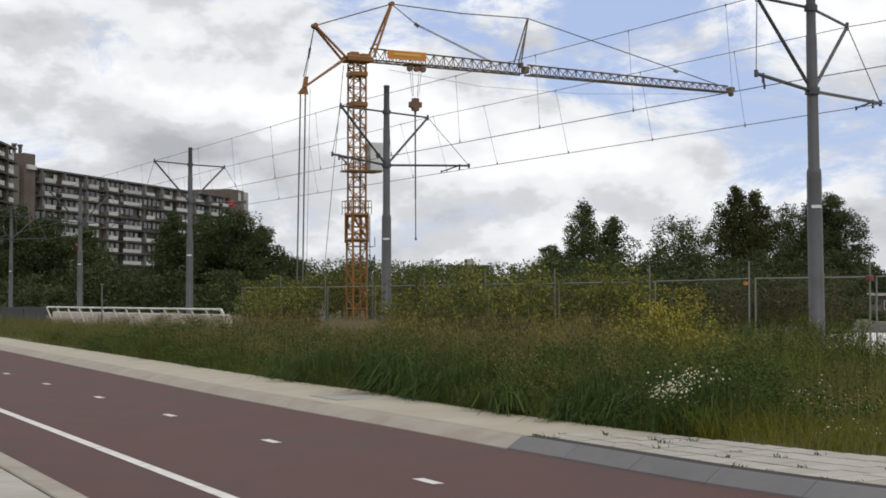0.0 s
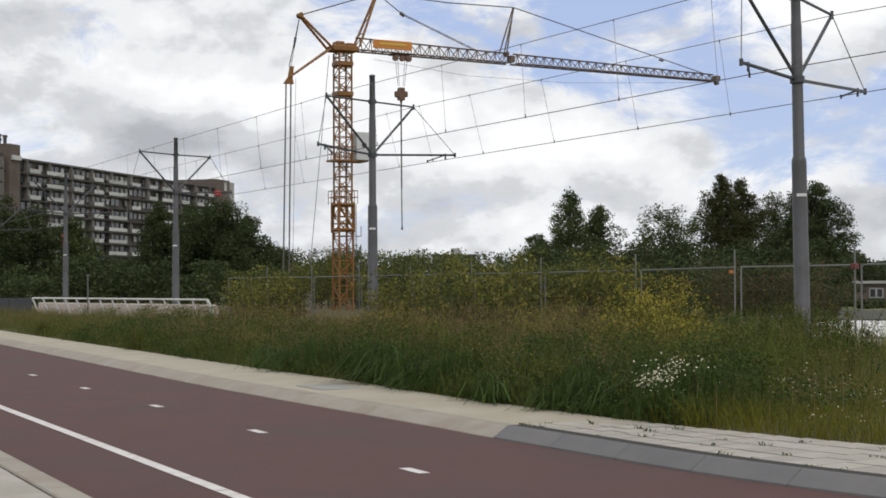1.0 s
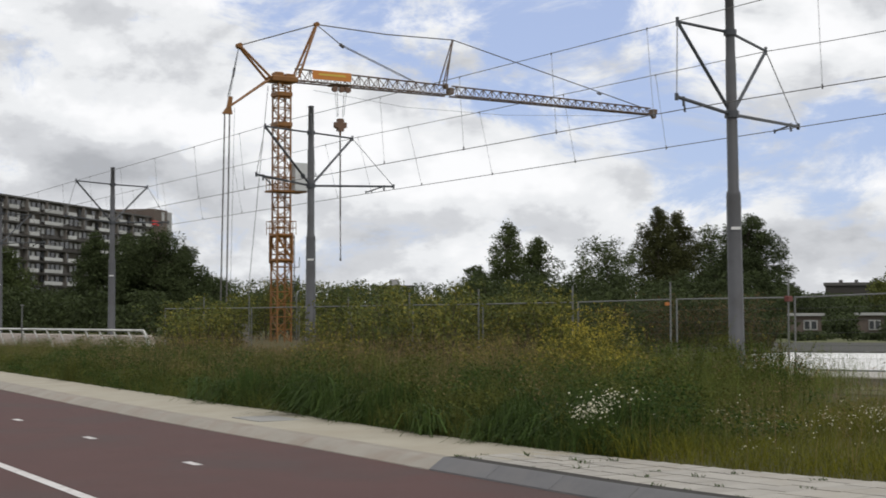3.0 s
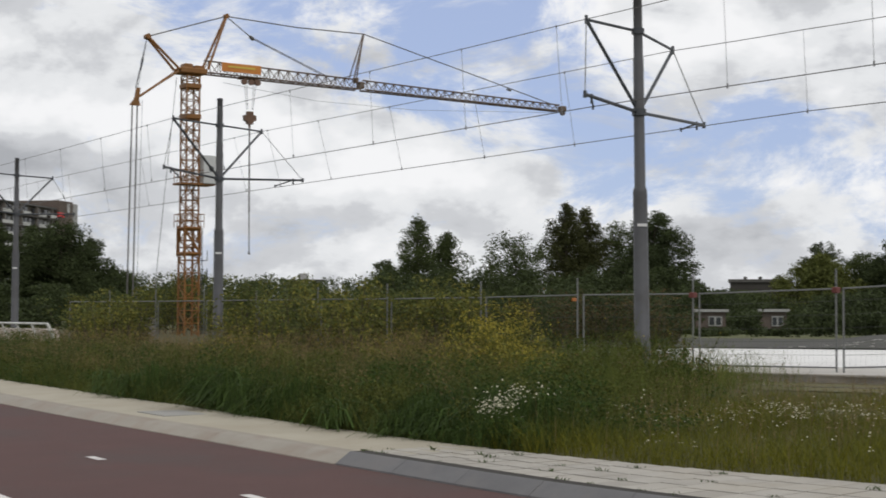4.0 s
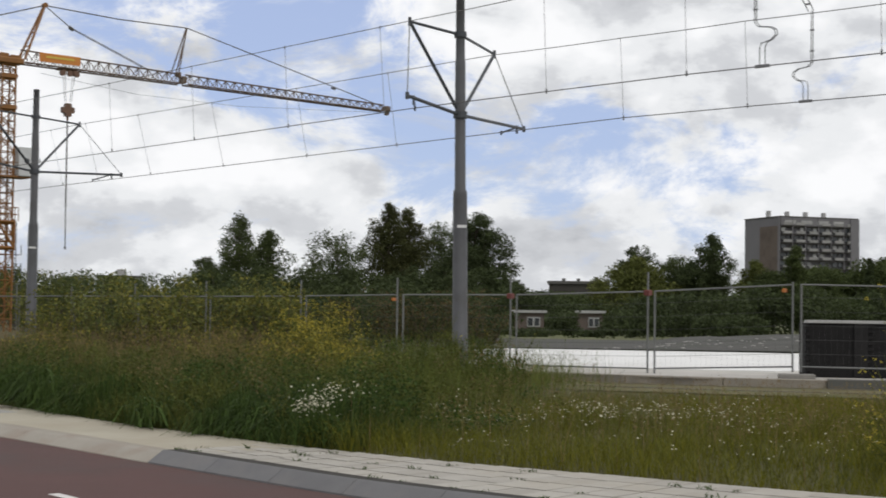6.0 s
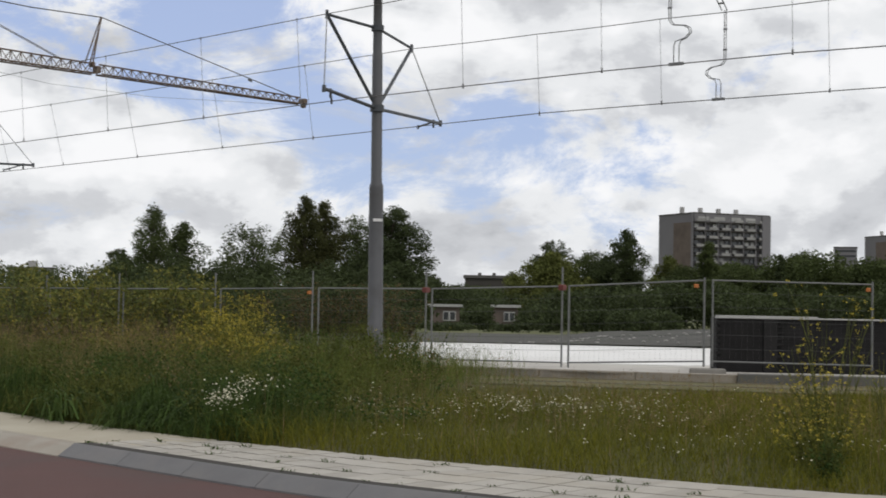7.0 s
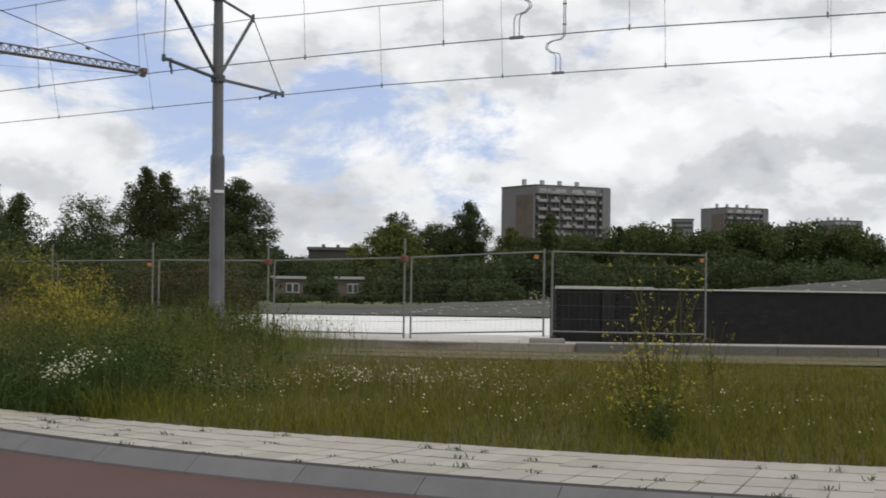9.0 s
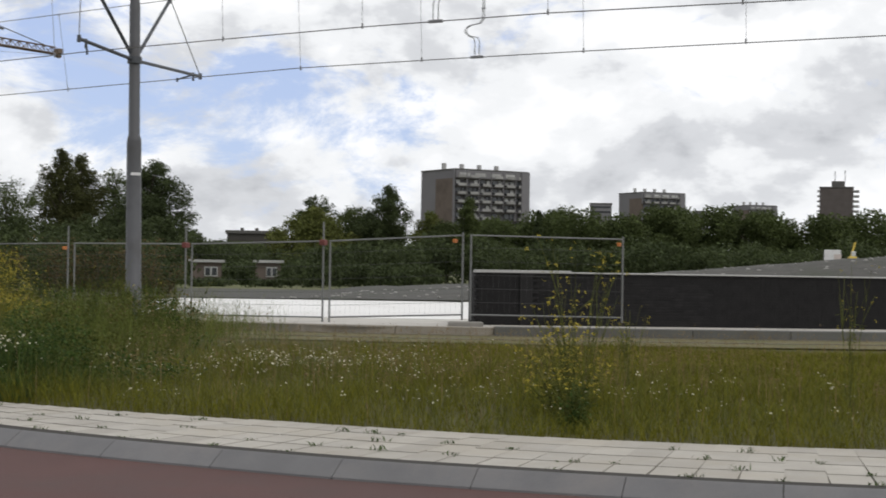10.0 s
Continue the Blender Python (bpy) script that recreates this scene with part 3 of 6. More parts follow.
def tram_pole(name_at, base, top, lower, mid, mL, mR, cL, cR, sL, sR, lean=(0, 0), group="tram poles", label=""):
    """A stepped steel mast with two arms; points are in the world."""
    bx, by = base
    ob = thing("tram_pole", pose(bx, by, 0), label, "tram pole", group)
    loc = lambda p: (p[0] - bx, p[1] - by, p[2])
    kx, ky = lean
    m = Shape()
    rings = [(-0.05, 0.21), (0.0, 0.165), (lower - 0.06, 0.15), (lower, 0.142), (lower + 0.05, 0.118), (mid, 0.11), (mid + 0.04, 0.10), (top - 0.06, 0.09), (top - 0.05, 0.10), (top, 0.10), (top + 0.015, 0.06)]
    m.lathe(rings, 18)
    m.v = [(x + kx * z, y + ky * z, z) for x, y, z in m.v]
    part("mast", m, M["pole"], ob, "", True)
    up = Vector((kx * 7.3, ky * 7.3, 7.33))
    lo = Vector((kx * 5.6, ky * 5.6, 5.62))
    part("upper_collar", Shape().tube(up - Vector((0, 0, 0.06)), up + Vector((0, 0, 0.06)), 0.135, n=14), M["arm"], ob)
    part("lower_collar", Shape().tube(lo - Vector((0, 0, 0.07)), lo + Vector((0, 0, 0.07)), 0.15, n=14), M["arm"], ob)
    part("tag", Shape().box((kx * 3.2 + 0.0, ky * 3.2 - 0.155, 3.25), (0.2, 0.02, 0.06)), M["tag"], ob, "small white number tag")
    for a, c, s, nm in ((mL, cL, sL, "near"), (mR, cR, sR, "far")):
        A_, C_, S_ = Vector(loc(a)), Vector(loc(c)), Vector(loc(s))
        part("top_tube", Shape().tube(up, A_, 0.03, n=8).tube(A_ - Vector((0, 0, 0.09)), A_ + Vector((0, 0, 0.09)), 0.035, n=8), M["arm"], ob)
        part("strut", Shape().tube(lo, A_, 0.038, n=8), M["arm"], ob)
        part("arm", Shape().tube(lo, C_, 0.036, n=8).tube(C_ - Vector((0, 0, 0.07)), C_ + Vector((0, 0, 0.07)), 0.04, n=8), M["arm"], ob)
        part("tie_wire", Shape().tube(A_, C_, 0.012, n=5), M["thin"], ob)
        inner = C_ + (lo - C_) * 0.12
        part("steady_arm", Shape().tube(C_ + (lo - C_) * 0.12, S_, 0.022, n=6).tube(inner - Vector((0, 0, 0.14)), inner + Vector((0, 0, 0.05)), 0.03, n=6).tube(S_ - Vector((0, 0, 0.05)), S_ + Vector((0, 0, 0.04)), 0.025, n=6), M["arm"], ob)
    return ob


POLES = [   # base, arm ends
    ((7.62, 30.76), (6.33, 30.28), (8.79, 32.67), (6.13, 29.44), (9.89, 34.03), (6.33, 29.62), (9.10, 33.14)),
    ((-1.81, 48.30), (-3.17, 46.72), (-0.50, 49.83), (-3.4, 46.3), (0.87, 50.47), (-3.0, 46.6), (-0.05, 50.2)),
    ((-11.37, 67.79), (-12.63, 65.93), (-10.02, 69.09), (-13.0, 65.6), (-9.2, 70.2), (-12.5, 65.9), (-9.9, 69.7)),
    ((-20.96, 87.19), (-22.3, 85.5), (-19.6, 88.7), (-22.6, 85.2), (-18.9, 89.4), (-22.1, 85.6), (-19.5, 89.0)),
    ((-32.2, 112.55), (-33.5, 110.9), (-30.8, 114.1), (-33.9, 110.6), (-30.2, 114.8), (-33.4, 110.9), (-30.8, 114.4)),
]
TOPS = [8.35, 8.18, 8.09, 7.95, 7.9]
for k, (b, a1, a2, c1, c2, s1, s2) in enumerate(POLES):
    tram_pole("", b, TOPS[k], 4.0, 6.75, (*a1, 7.46 if k == 0 else 7.33), (*a2, 7.29 if k == 0 else 7.33), (*c1, 5.79), (*c2, 5.79), (*s1, 5.56), (*s2, 5.57), (-0.012, 0.0) if k == 0 else (0, 0),
              label="grey painted steel tram mast with two bracket arms in the verge" if k < 3 else "distant grey steel tram mast with two bracket arms")


def wire(name, supports, heights, sag, r, mat, label):
    pts = []
    for a, b, za, zb in zip(supports, supports[1:], heights, heights[1:]):
        a, b = Vector((*a, za)), Vector((*b, zb))
        pts += [a.lerp(b, u / 8) - Vector((0, 0, sag * 4 * (u / 8) * (1 - u / 8))) for u in range(8)]
    pts.append(b)
    ob = part(name, Shape().path(pts, r, 5), mat)
    return tagged(ob, label, "overhead wire", "tram wires")


NEXT_N, NEXT_F = (16.6, 15.7), (19.7, 17.9)     # supports out of view
con_n = [p[5] for p in reversed(POLES)] + [(8.17, 26.53), (9.83, 23.80), (11.88, 20.92), NEXT_N]
con_f = [p[6] for p in reversed(POLES)] + [(10.82, 29.69), (12.46, 27.13), (14.55, 24.33), NEXT_F, (28, 10)]
mes_n = [p[1] for p in reversed(POLES)] + [(8.12, 26.60), (9.80, 23.85), (11.86, 20.95), (13.98, 18.60), NEXT_N]
mes_f = [p[2] for p in reversed(POLES)] + [(10.76, 29.76), (12.42, 27.18), (14.52, 24.36), (16.45, 21.86), NEXT_F, (28, 10)]
wire("contact_wire", con_n, [5.52, 5.52, 5.52, 5.5, 5.57, 5.56, 5.55, 5.55, 5.55], 0.0, 0.010, M["wire"], "taut copper contact wire above the near tram track")
wire("contact_wire", con_f, [5.52, 5.52, 5.52, 5.52, 5.58, 5.57, 5.55, 5.55, 5.55, 5.55], 0.0, 0.010, M["wire"], "taut copper contact wire above the far tram track")
MN, MF = [7.33, 7.33, 7.33, 7.34, 7.47, 7.42, 7.41, 7.42, 7.44, 7.47], [7.33, 7.33, 7.33, 7.33, 7.28, 7.26, 7.24, 7.24, 7.26, 7.30, 7.3]
wire("messenger_wire", mes_n, MN, 0.012, 0.009, M["wire"], "slightly sagging messenger wire above the near tram track")
wire("messenger_wire", mes_f, MF, 0.012, 0.009, M["wire"], "slightly sagging messenger wire above the far tram track")


def droppers(mes, con, heights, spots):
    for a, b, c, d, us in spots:
        for u in us:
            p = Vector((*Vector(mes[a]).lerp(Vector(mes[b]), u), heights[a] + (heights[b] - heights[a]) * u - 0.1 * u * (1 - u)))
            q = Vector((*Vector(con[c]).lerp(Vector(con[d]), u), 5.55))
            s = Shape().tube(p, q, 0.005, n=4).tube(q - Vector((0, 0, 0.03)), q + Vector((0, 0, 0.06)), 0.018, n=5).tube(p - Vector((0, 0, 0.04)), p + Vector((0, 0, 0.03)), 0.014, n=5)
            tagged(part("dropper", s, M["thin"]), "thin vertical dropper between messenger and contact wire", "dropper", "droppers")


US = [0.1, 0.3, 0.5, 0.7, 0.9]
for con, mes, hs, first in ((con_n, mes_n, MN, [0.16, 0.37, 0.575, 0.775, 0.95]), (con_f, mes_f, MF, [0.02, 0.19, 0.40, 0.61, 0.805])):
    droppers(mes, con, hs, [(3, 4, 3, 4, first), (2, 3, 2, 3, US), (1, 2, 1, 2, US), (0, 1, 0, 1, US)])
# the droppers past the first mast
for con, mes, spots in ((con_n, mes_n, [(8.17, 26.53), (9.83, 23.80), (11.88, 20.92), (13.98, 18.58)]), (con_f, mes_f, [(10.82, 29.69), (12.46, 27.13), (14.55, 24.33), (16.45, 21.84)])):
    for n_, q in enumerate(spots):
        p, q = Vector((*mes[5 + n_], (MN if mes is mes_n else MF)[5 + n_])), Vector((*q, 5.55))
        s = Shape().tube(p, q, 0.005, n=4).tube(q - Vector((0, 0, 0.03)), q + Vector((0, 0, 0.06)), 0.018, n=5)
        tagged(part("dropper", s, M["thin"]), "thin vertical dropper between messenger and contact wire", "dropper", "droppers")

# looped feeder jumpers
def jumper(spot, ahead, height, flip):
    q = Vector((*spot, 5.55))
    w = (Vector(ahead) - Vector(spot)).normalized()
    d = Vector((w[0], w[1], 0)) * flip
    s = Shape()
    for off in (0.0, 0.10):
        b = q + d * off
        c = q + d * off * 0.4
        bend = [(0.0, 0.0, b), (0.0, 0.30, b), (0.03, 0.38, b), (0.20, 0.42, c), (0.29, 0.50, c), (0.27, 0.58, c), (0.18, 0.63, c), (-0.03, 0.66, c), (-0.10, 0.74, c), (-0.10, height, c)]
        s.path([o + d * a + Vector((0, 0, z)) for a, z, o in bend], 0.009, 6)
    for z in (0.95, 1.35):
        s.tube(q - d * 0.12 + Vector((0, 0, z)), q - d * 0.04 + Vector((0, 0, z)), 0.016, n=5)
    s.box(q + d * 0.05, (0.26, 0.045, 0.05), math.atan2(w[1], w[0]))
    tagged(part("feeder_jumper", s, M["thin"]), "looped pair of feeder cables clamped to the contact wire", "feeder cable", "feeder jumpers")
    return q + Vector((0, 0, height))


j1 = jumper((10.64, 22.65), con_n[7], 1.9, 1)
j2 = jumper((13.22, 26.08), con_f[7], 1.72, -1)
hang = Shape()
for off in (0.0, 0.13):
    o = Vector((off, off * 0.3, off * 0.2))
    a, b = j2 + o, j1 + Vector((0.2, 0.3, 1.0)) + o
    hang.path([a.lerp(b, u / 12) - Vector((0, 0, 1.3 * (u / 12) * (1 - u / 12) - 0.1 * math.sin(u / 12 * 9))) for u in range(13)], 0.011, 6)
for u in range(1, 12):
    a, b = j2, j1 + Vector((0.2, 0.3, 1.0))
    c = a.lerp(b, u / 12) - Vector((0, 0, 1.3 * (u / 12) * (1 - u / 12) - 0.1 * math.sin(u / 12 * 9)))
    hang.tube(c, c + Vector((0.13, 0.04, 0.03)), 0.02, n=5)
tagged(part("hanging_feeder", hang, M["thin"]), "sagging twin feeder cable with clamps between the wires", "feeder cable")

# ---------------------------------------------------------------- temporary fence


fence = thing("temporary_fence", pose(0, 0, 0), "temporary fence of galvanised mesh panels with round posts", "fence")


def fence_panel(a, b, za, zb, h=1.82, clip_at=None, stake=0.13, red=False):
    a, b = Vector((*a, za)), Vector((*b, zb))
    L = (b - a).length
    d = (b - a) / L
    P = lambda x, z: a + d * x + Vector((0, 0, z))
    m = 0.09
    w = Shape()
    for k in range(1, int(L / 0.12)):
        w.tube(P(k * 0.12, 0.14), P(k * 0.12, h - 0.02), 0.0011, n=3, cap=False)
    for z in np.linspace(0.40, h - 0.28, 5):
        w.tube(P(m, z), P(L - m, z), 0.0028, n=4, cap=False)
    panel = tagged(part("panel", w, M["mesh_wire"], fence), "thin welded wire mesh panel", "", "", "stuff")
    for x in (m, L - m):
        part("post", Shape().tube(P(x, 0.03), P(x, h + (stake if x < 1 else 0.0)), 0.021, n=8), M["galv"], panel)
    for z in (h - 0.02, 0.14):
        part("rail", Shape().tube(P(m, z), P(L - m, z), 0.018, n=8), M["galv"], panel)
    if red:
        part("clip", Shape().box(P(m, h - 0.05), (0.16, 0.12, 0.13), 0.7, 0.02), M["clip_red"], panel, "dull red clamp")
    if clip_at:
        c = P(clip_at * L, h - 0.13)
        part("clip", Shape().box(c, (0.11, 0.06, 0.08), 0.7, 0.01), M["clip"], panel, "orange plastic clip")


def fence_foot(p, z, yaw_):
    part("foot", Shape().box((p[0], p[1], z + 0.06), (0.72, 0.24, 0.13), yaw_, 0.025), M["foot"], fence, "concrete block foot")


FENCE = [((17.25, 27.0), 0.27), ((13.94, 27.97), 0.30), ((11.80, 30.56), 0.15), ((9.75, 34.20), 0.07), ((7.42, 36.25), 0.05), ((5.35, 38.6), 0.0), ((3.10, 41.2), -0.03), ((1.28, 44.1), -0.03), ((-0.55, 47.2), -0.04), ((-2.3, 50.2), -0.05), ((-4.1, 53.2), -0.06), ((-6.0, 56.2), -0.06), ((-7.9, 59.2), -0.06)]
for k, ((a, za), (b, zb)) in enumerate(zip(FENCE, FENCE[1:])):
    fence_panel(a, b, za, zb, clip_at={0: 0.05, 1: 0.08, 4: 0.06}.get(k), stake=0.04 if k < 2 else 0.40, red=k in (2, 3))
for (a, za) in FENCE[1:2]:
    fence_foot(a, 0.17 if a[0] > 13 else 0.15, yaw if a[0] > 13 else 2.3)

# ---------------------------------------------------------------- tower crane
CB = Vector((-4.85, 84.86, 0.0))
jib_way = Vector((0.884, 0.468, 0.0))
jib_side = Vector((-0.468, 0.884, 0.0))
crane = thing("tower_crane", pose(CB[0], CB[1], 0), "yellow self-erecting tower crane with a lattice jib and hanging hook", "crane")


def C(a, s, z):
    """Local place: a metres along the jib, s across it, z up."""
    p = jib_way * a + jib_side * s
    return Vector((p[0], p[1], z))


def lattice_tower(z0, z1, w, chord, web, step):
    """Four chords, the first of which carries the braces."""
    c = [(w, w), (w, -w), (-w, -w), (-w, w)]
    first = [part("chord", Shape().tube(C(a, b, z0), C(a, b, z1), chord, n=4), M["crane"], crane, "yellow steel corner chord") for a, b in c][0]
    z, flip = z0, 0
    while z < z1 - 0.01:
        zt = min(z + step, z1)
        for k in range(4):
            (a0, b0), (a1, b1) = c[k], c[(k + 1) % 4]
            if not (flip + k) % 2:
                a0, b0, a1, b1 = a1, b1, a0, b0
            part("brace", Shape().tube(C(a0, b0, z), C(a1, b1, zt), web, n=4), M["crane"], first)
            part("cross_bar", Shape().tube(C(a0, b0, zt), C(a1, b1, zt), web, n=4), M["crane"], first)
        z, flip = zt, flip + 1


lattice_tower(0.0, 5.3, 0.42, 0.06, 0.03, 0.7)
lattice_tower(5.3, 14.5, 0.38, 0.055, 0.027, 0.56)
# telescoping frame with a guard rail
fr = Shape()
for z in (4.55, 5.95):
    for k in range(4):
        c = [(0.46, 0.46), (0.46, -0.46), (-0.46, -0.46), (-0.46, 0.46)]
        fr.tube(C(*c[k], z), C(*c[(k + 1) % 4], z), 0.10, n=4)
for a, b in ((0.46, 0.46), (0.46, -0.46), (-0.46, -0.46), (-0.46, 0.46)):
    fr.tube(C(a, b, 4.4), C(a, b, 6.1), 0.08, n=4)
fr.tube(C(-0.46, -0.46, 5.9), C(0.46, -0.46, 4.6), 0.07, n=4)
part("climbing_frame", fr, M["crane"], crane, "heavy yellow climbing frame")


def guard(z, r, h=0.75):
    c = [(r, r), (r, -r), (-r, -r), (-r, r)]
    for k in range(4):
        for zz in (z + h, z + h / 2):
            part("guard_bar", Shape().tube(C(*c[k], zz), C(*c[(k + 1) % 4], zz), 0.02, n=4), M["crane"], crane)
        a, b = Vector(c[k]), Vector(c[(k + 1) % 4])
        for u in (0, 0.33, 0.66):
            p = a.lerp(b, u)
            part("guard_post", Shape().tube(C(p[0], p[1], z), C(p[0], p[1], z + h), 0.02, n=4), M["crane"], crane)


guard(6.0, 0.62)
part("upper_platform", Shape().add([C(a, b, z) for z in (8.38, 8.48) for a, b in ((-0.75, -0.6), (1.3, -0.6), (1.3, 0.6), (-0.75, 0.6))], [(3, 2, 1, 0), (4, 5, 6, 7), (0, 1, 5, 4), (1, 2, 6, 5), (2, 3, 7, 6), (3, 0, 4, 7)]), M["crane"], crane)
guard(8.45, 0.64)
rz_j = math.atan2(jib_way[1], jib_way[0])
part("switch_cabinet", Shape().box(C(0.98, -0.40, 9.25), (0.88, 0.6, 1.6), rz_j, 0.04), M["cabinet"], crane, "pale grey switch cabinet")
cab = part("winch_unit", Shape().box(C(1.15, -0.3, 9.75), (0.55, 0.7, 0.25), rz_j, 0.03).box(C(1.1, -0.3, 8.85), (0.35, 0.5, 0.7), rz_j, 0.05).tube(C(1.0, -0.7, 9.3), C(1.0, 0.2, 9.3), 0.16, n=10), M["arm"], crane, "dark winch drum and motor")
lad = Shape()
for s in (0.0, 0.3):
    lad.tube(C(0.72, -0.2 + s, 0.3), C(0.72, -0.2 + s, 6.0), 0.022, n=4)
for k in range(19):
    lad.tube(C(0.72, -0.2, 0.4 + k * 0.3), C(0.72, 0.1, 0.4 + k * 0.3), 0.014, n=4)
part("ladder", lad, M["arm"], crane)
for z in (2.3, 3.2, 4.2):
    hoop = Shape().path([C(0.6, -0.3, z), C(0.98, -0.3, z), C(0.98, 0.2, z), C(0.6, 0.2, z)], 0.02, 4)
    part("ladder_hoop", hoop.tube(C(0.98, -0.3, z), C(0.98, -0.3, z + 0.55), 0.02, n=4), M["arm"], crane)
# slewing head
for z in (12.2, 13.9):
    part("collar", Shape().box(C(0, 0, z), (0.92, 0.92, 0.26), rz_j, 0.03), M["crane"], crane, "solid collar round the tower")
part("slewing_head", Shape().box(C(0.0, 0, 14.74), (1.55, 1.05, 0.34), rz_j, 0.06).box(C(-0.2, 0.1, 15.02), (0.5, 0.6, 0.3), rz_j, 0.05).box(C(0.45, -0.1, 14.98), (0.6, 0.35, 0.22), rz_j, 0.04), M["crane"], crane, "yellow slewing platform")
ap = Shape()
APEX = C(2.15, 0.0, 18.1)
for s in (-0.45, 0.45):
    ap.tube(C(0.85, s, 14.9), APEX + jib_side * s * 0.15, 0.07, n=6)
for u in (0.25, 0.5, 0.75):
    ap.tube(C(0.85, -0.45, 14.9).lerp(APEX, u), C(0.85, 0.45, 14.9).lerp(APEX, u), 0.035, n=4)
ap.tube(APEX - jib_side * 0.15, APEX + jib_side * 0.15, 0.14, n=10)
part("apex_strut", ap, M["crane"], crane)
BACK = C(-2.6, 0.0, 16.45)
LOW = C(-3.25, 0.0, 12.95)
bs = Shape()
for s in (-0.35, 0.35):
    bs.tube(C(-0.8, s, 14.75), BACK + jib_side * s * 0.3, 0.075, n=6)
bs.tube(BACK - jib_side * 0.2, BACK + jib_side * 0.2, 0.15, n=10)
part("rear_strut", bs, M["crane"], crane)
ls = Shape()
for s in (-0.3, 0.3):
    ls.tube(C(-0.8, s, 14.7), LOW + jib_side * s * 0.4, 0.05, n=6)
part("rear_boom", ls, M["crane"], crane)
yk = Shape()
yk.add([LOW + jib_way * a + jib_side * s + Vector((0, 0, z)) for s in (-0.09, 0.09) for a, z in ((-0.34, -0.36), (0.26, -0.36), (0.18, -0.02), (0.26, 0.62), (0.06, 0.62), (-0.06, 0.02))], [(5, 4, 3, 2, 1, 0), (6, 7, 8, 9, 10, 11)] + [(i, (i + 1) % 6, 6 + (i + 1) % 6, 6 + i) for i in range(6)])
part("rear_yoke", yk, M["crane"], crane, "yellow pulley yoke")
tie = Shape()
tie.path([BACK, C(-2.9, 0.05, 15.0), LOW + Vector((0, 0, 0.6))], 0.03, 5)
tie.tube(C(-2.85, 0.03, 15.2), C(-2.95, 0.05, 14.6), 0.075, 0.05, n=6)
tie.path([BACK, LOW + Vector((0.1, 0, 0.6))], 0.018, 5)
part("rear_tie", tie, M["arm"], crane)
for a in (-0.18, 0.11):
    part("ballast_rope", Shape().tube(LOW + Vector((0, 0, -0.3)) + jib_way * a, C(-3.42 + a * 1.2, 0, 0.8), 0.042, n=6), M["wire"], crane, "dark tie rod down to the ballast")
part("rope", Shape().tube(LOW + jib_way * 0.4, C(-2.95, 0.3, 1.0), 0.012, n=4), M["thin"], crane)
part("rope", Shape().tube(C(-0.7, 0.3, 14.4), C(-2.0, 0.0, 2.6), 0.018, n=4), M["thin"], crane)
part("stay", Shape().tube(BACK, APEX, 0.035, n=5), M["wire"], crane)
# jib: triangular lattice, falling slightly to the tip


def jib_point(a, kind):
    u = (a - 0.8) / 25.6
    z = 15.05 + (14.72 - 15.05) * u
    h, w = (0.72 - 0.30 * u), (0.42 - 0.17 * u)
    return C(a, 0, z + h * 0.55) if kind == 0 else C(a, w if kind == 1 else -w, z - h * 0.45)


def jib_section(a0, a1, name, mat):
    s = Shape()
    for k in range(3):
        s.tube(jib_point(a0, k), jib_point(a1, k), 0.048 if k == 0 else 0.042, n=4)
    n_ = max(2, int((a1 - a0) / 0.62))
    for i in range(n_):
        x0, x1 = a0 + (a1 - a0) * i / n_, a0 + (a1 - a0) * (i + 1) / n_
        xm = (x0 + x1) / 2
        for k in (1, 2):
            s.tube(jib_point(x0, k), jib_point(xm, 0), 0.024, n=4)
            s.tube(jib_point(xm, 0), jib_point(x1, k), 0.024, n=4)
        s.tube(jib_point(x0, 1), jib_point(x1, 2), 0.02, n=4)
        s.tube(jib_point(x0, 1), jib_point(x0, 2), 0.02, n=4)
    part(name, s, mat, crane, "weathered lattice jib section")


jib_section(0.8, 10.9, "inner_jib", M["crane_dull"])
jib_section(11.2, 26.3, "outer_jib", M["crane_dull"])
part("jib_joint", Shape().box(C(11.05, 0, 14.92), (0.28, 0.5, 0.42), rz_j, 0.05).box(C(10.75, 0, 15.2), (0.2, 0.3, 0.3), rz_j, 0.03), M["crane_dull"], crane)
part("jib_nose", Shape().box(C(26.5, 0, 14.72), (0.35, 0.5, 0.35), rz_j, 0.05).tube(C(26.55, -0.1, 14.45), C(26.55, 0.1, 14.45), 0.16, n=10), M["crane_dull"], crane)
sign = part("sign_board", Shape().box(C(2.9, -0.5, 15.12), (2.45, 0.06, 0.5), rz_j, 0.01), M["crane_hot"], crane, "orange board on the jib")
part("name_bar", Shape().box(C(2.9, -0.545, 15.16), (1.7, 0.012, 0.10), rz_j), M["yellow_machine"], sign, "plain dull bar of lettering")
POST = C(11.25, 0, 18.05)
ps = Shape()
for a, s in ((10.4, -0.3), (10.4, 0.3), (10.75, 0.0)):
    ps.tube(C(a, s, 15.2), POST + jib_side * s * 0.2, 0.045, n=5)
part("jib_post", ps, M["crane_dull"], crane)
part("stay", Shape().path([APEX, APEX.lerp(POST, 0.5) - Vector((0, 0, 0.12)), POST], 0.035, 5), M["wire"], crane)
part("stay", Shape().path([POST, jib_point(20.8, 0) + Vector((0, 0, 0.95)), jib_point(25.6, 0)], 0.032, 5).tube(jib_point(22.0, 0) + Vector((0, 0, 0.6)), jib_point(22.3, 0) + Vector((0, 0, 0.55)), 0.07, n=5), M["wire"], crane)
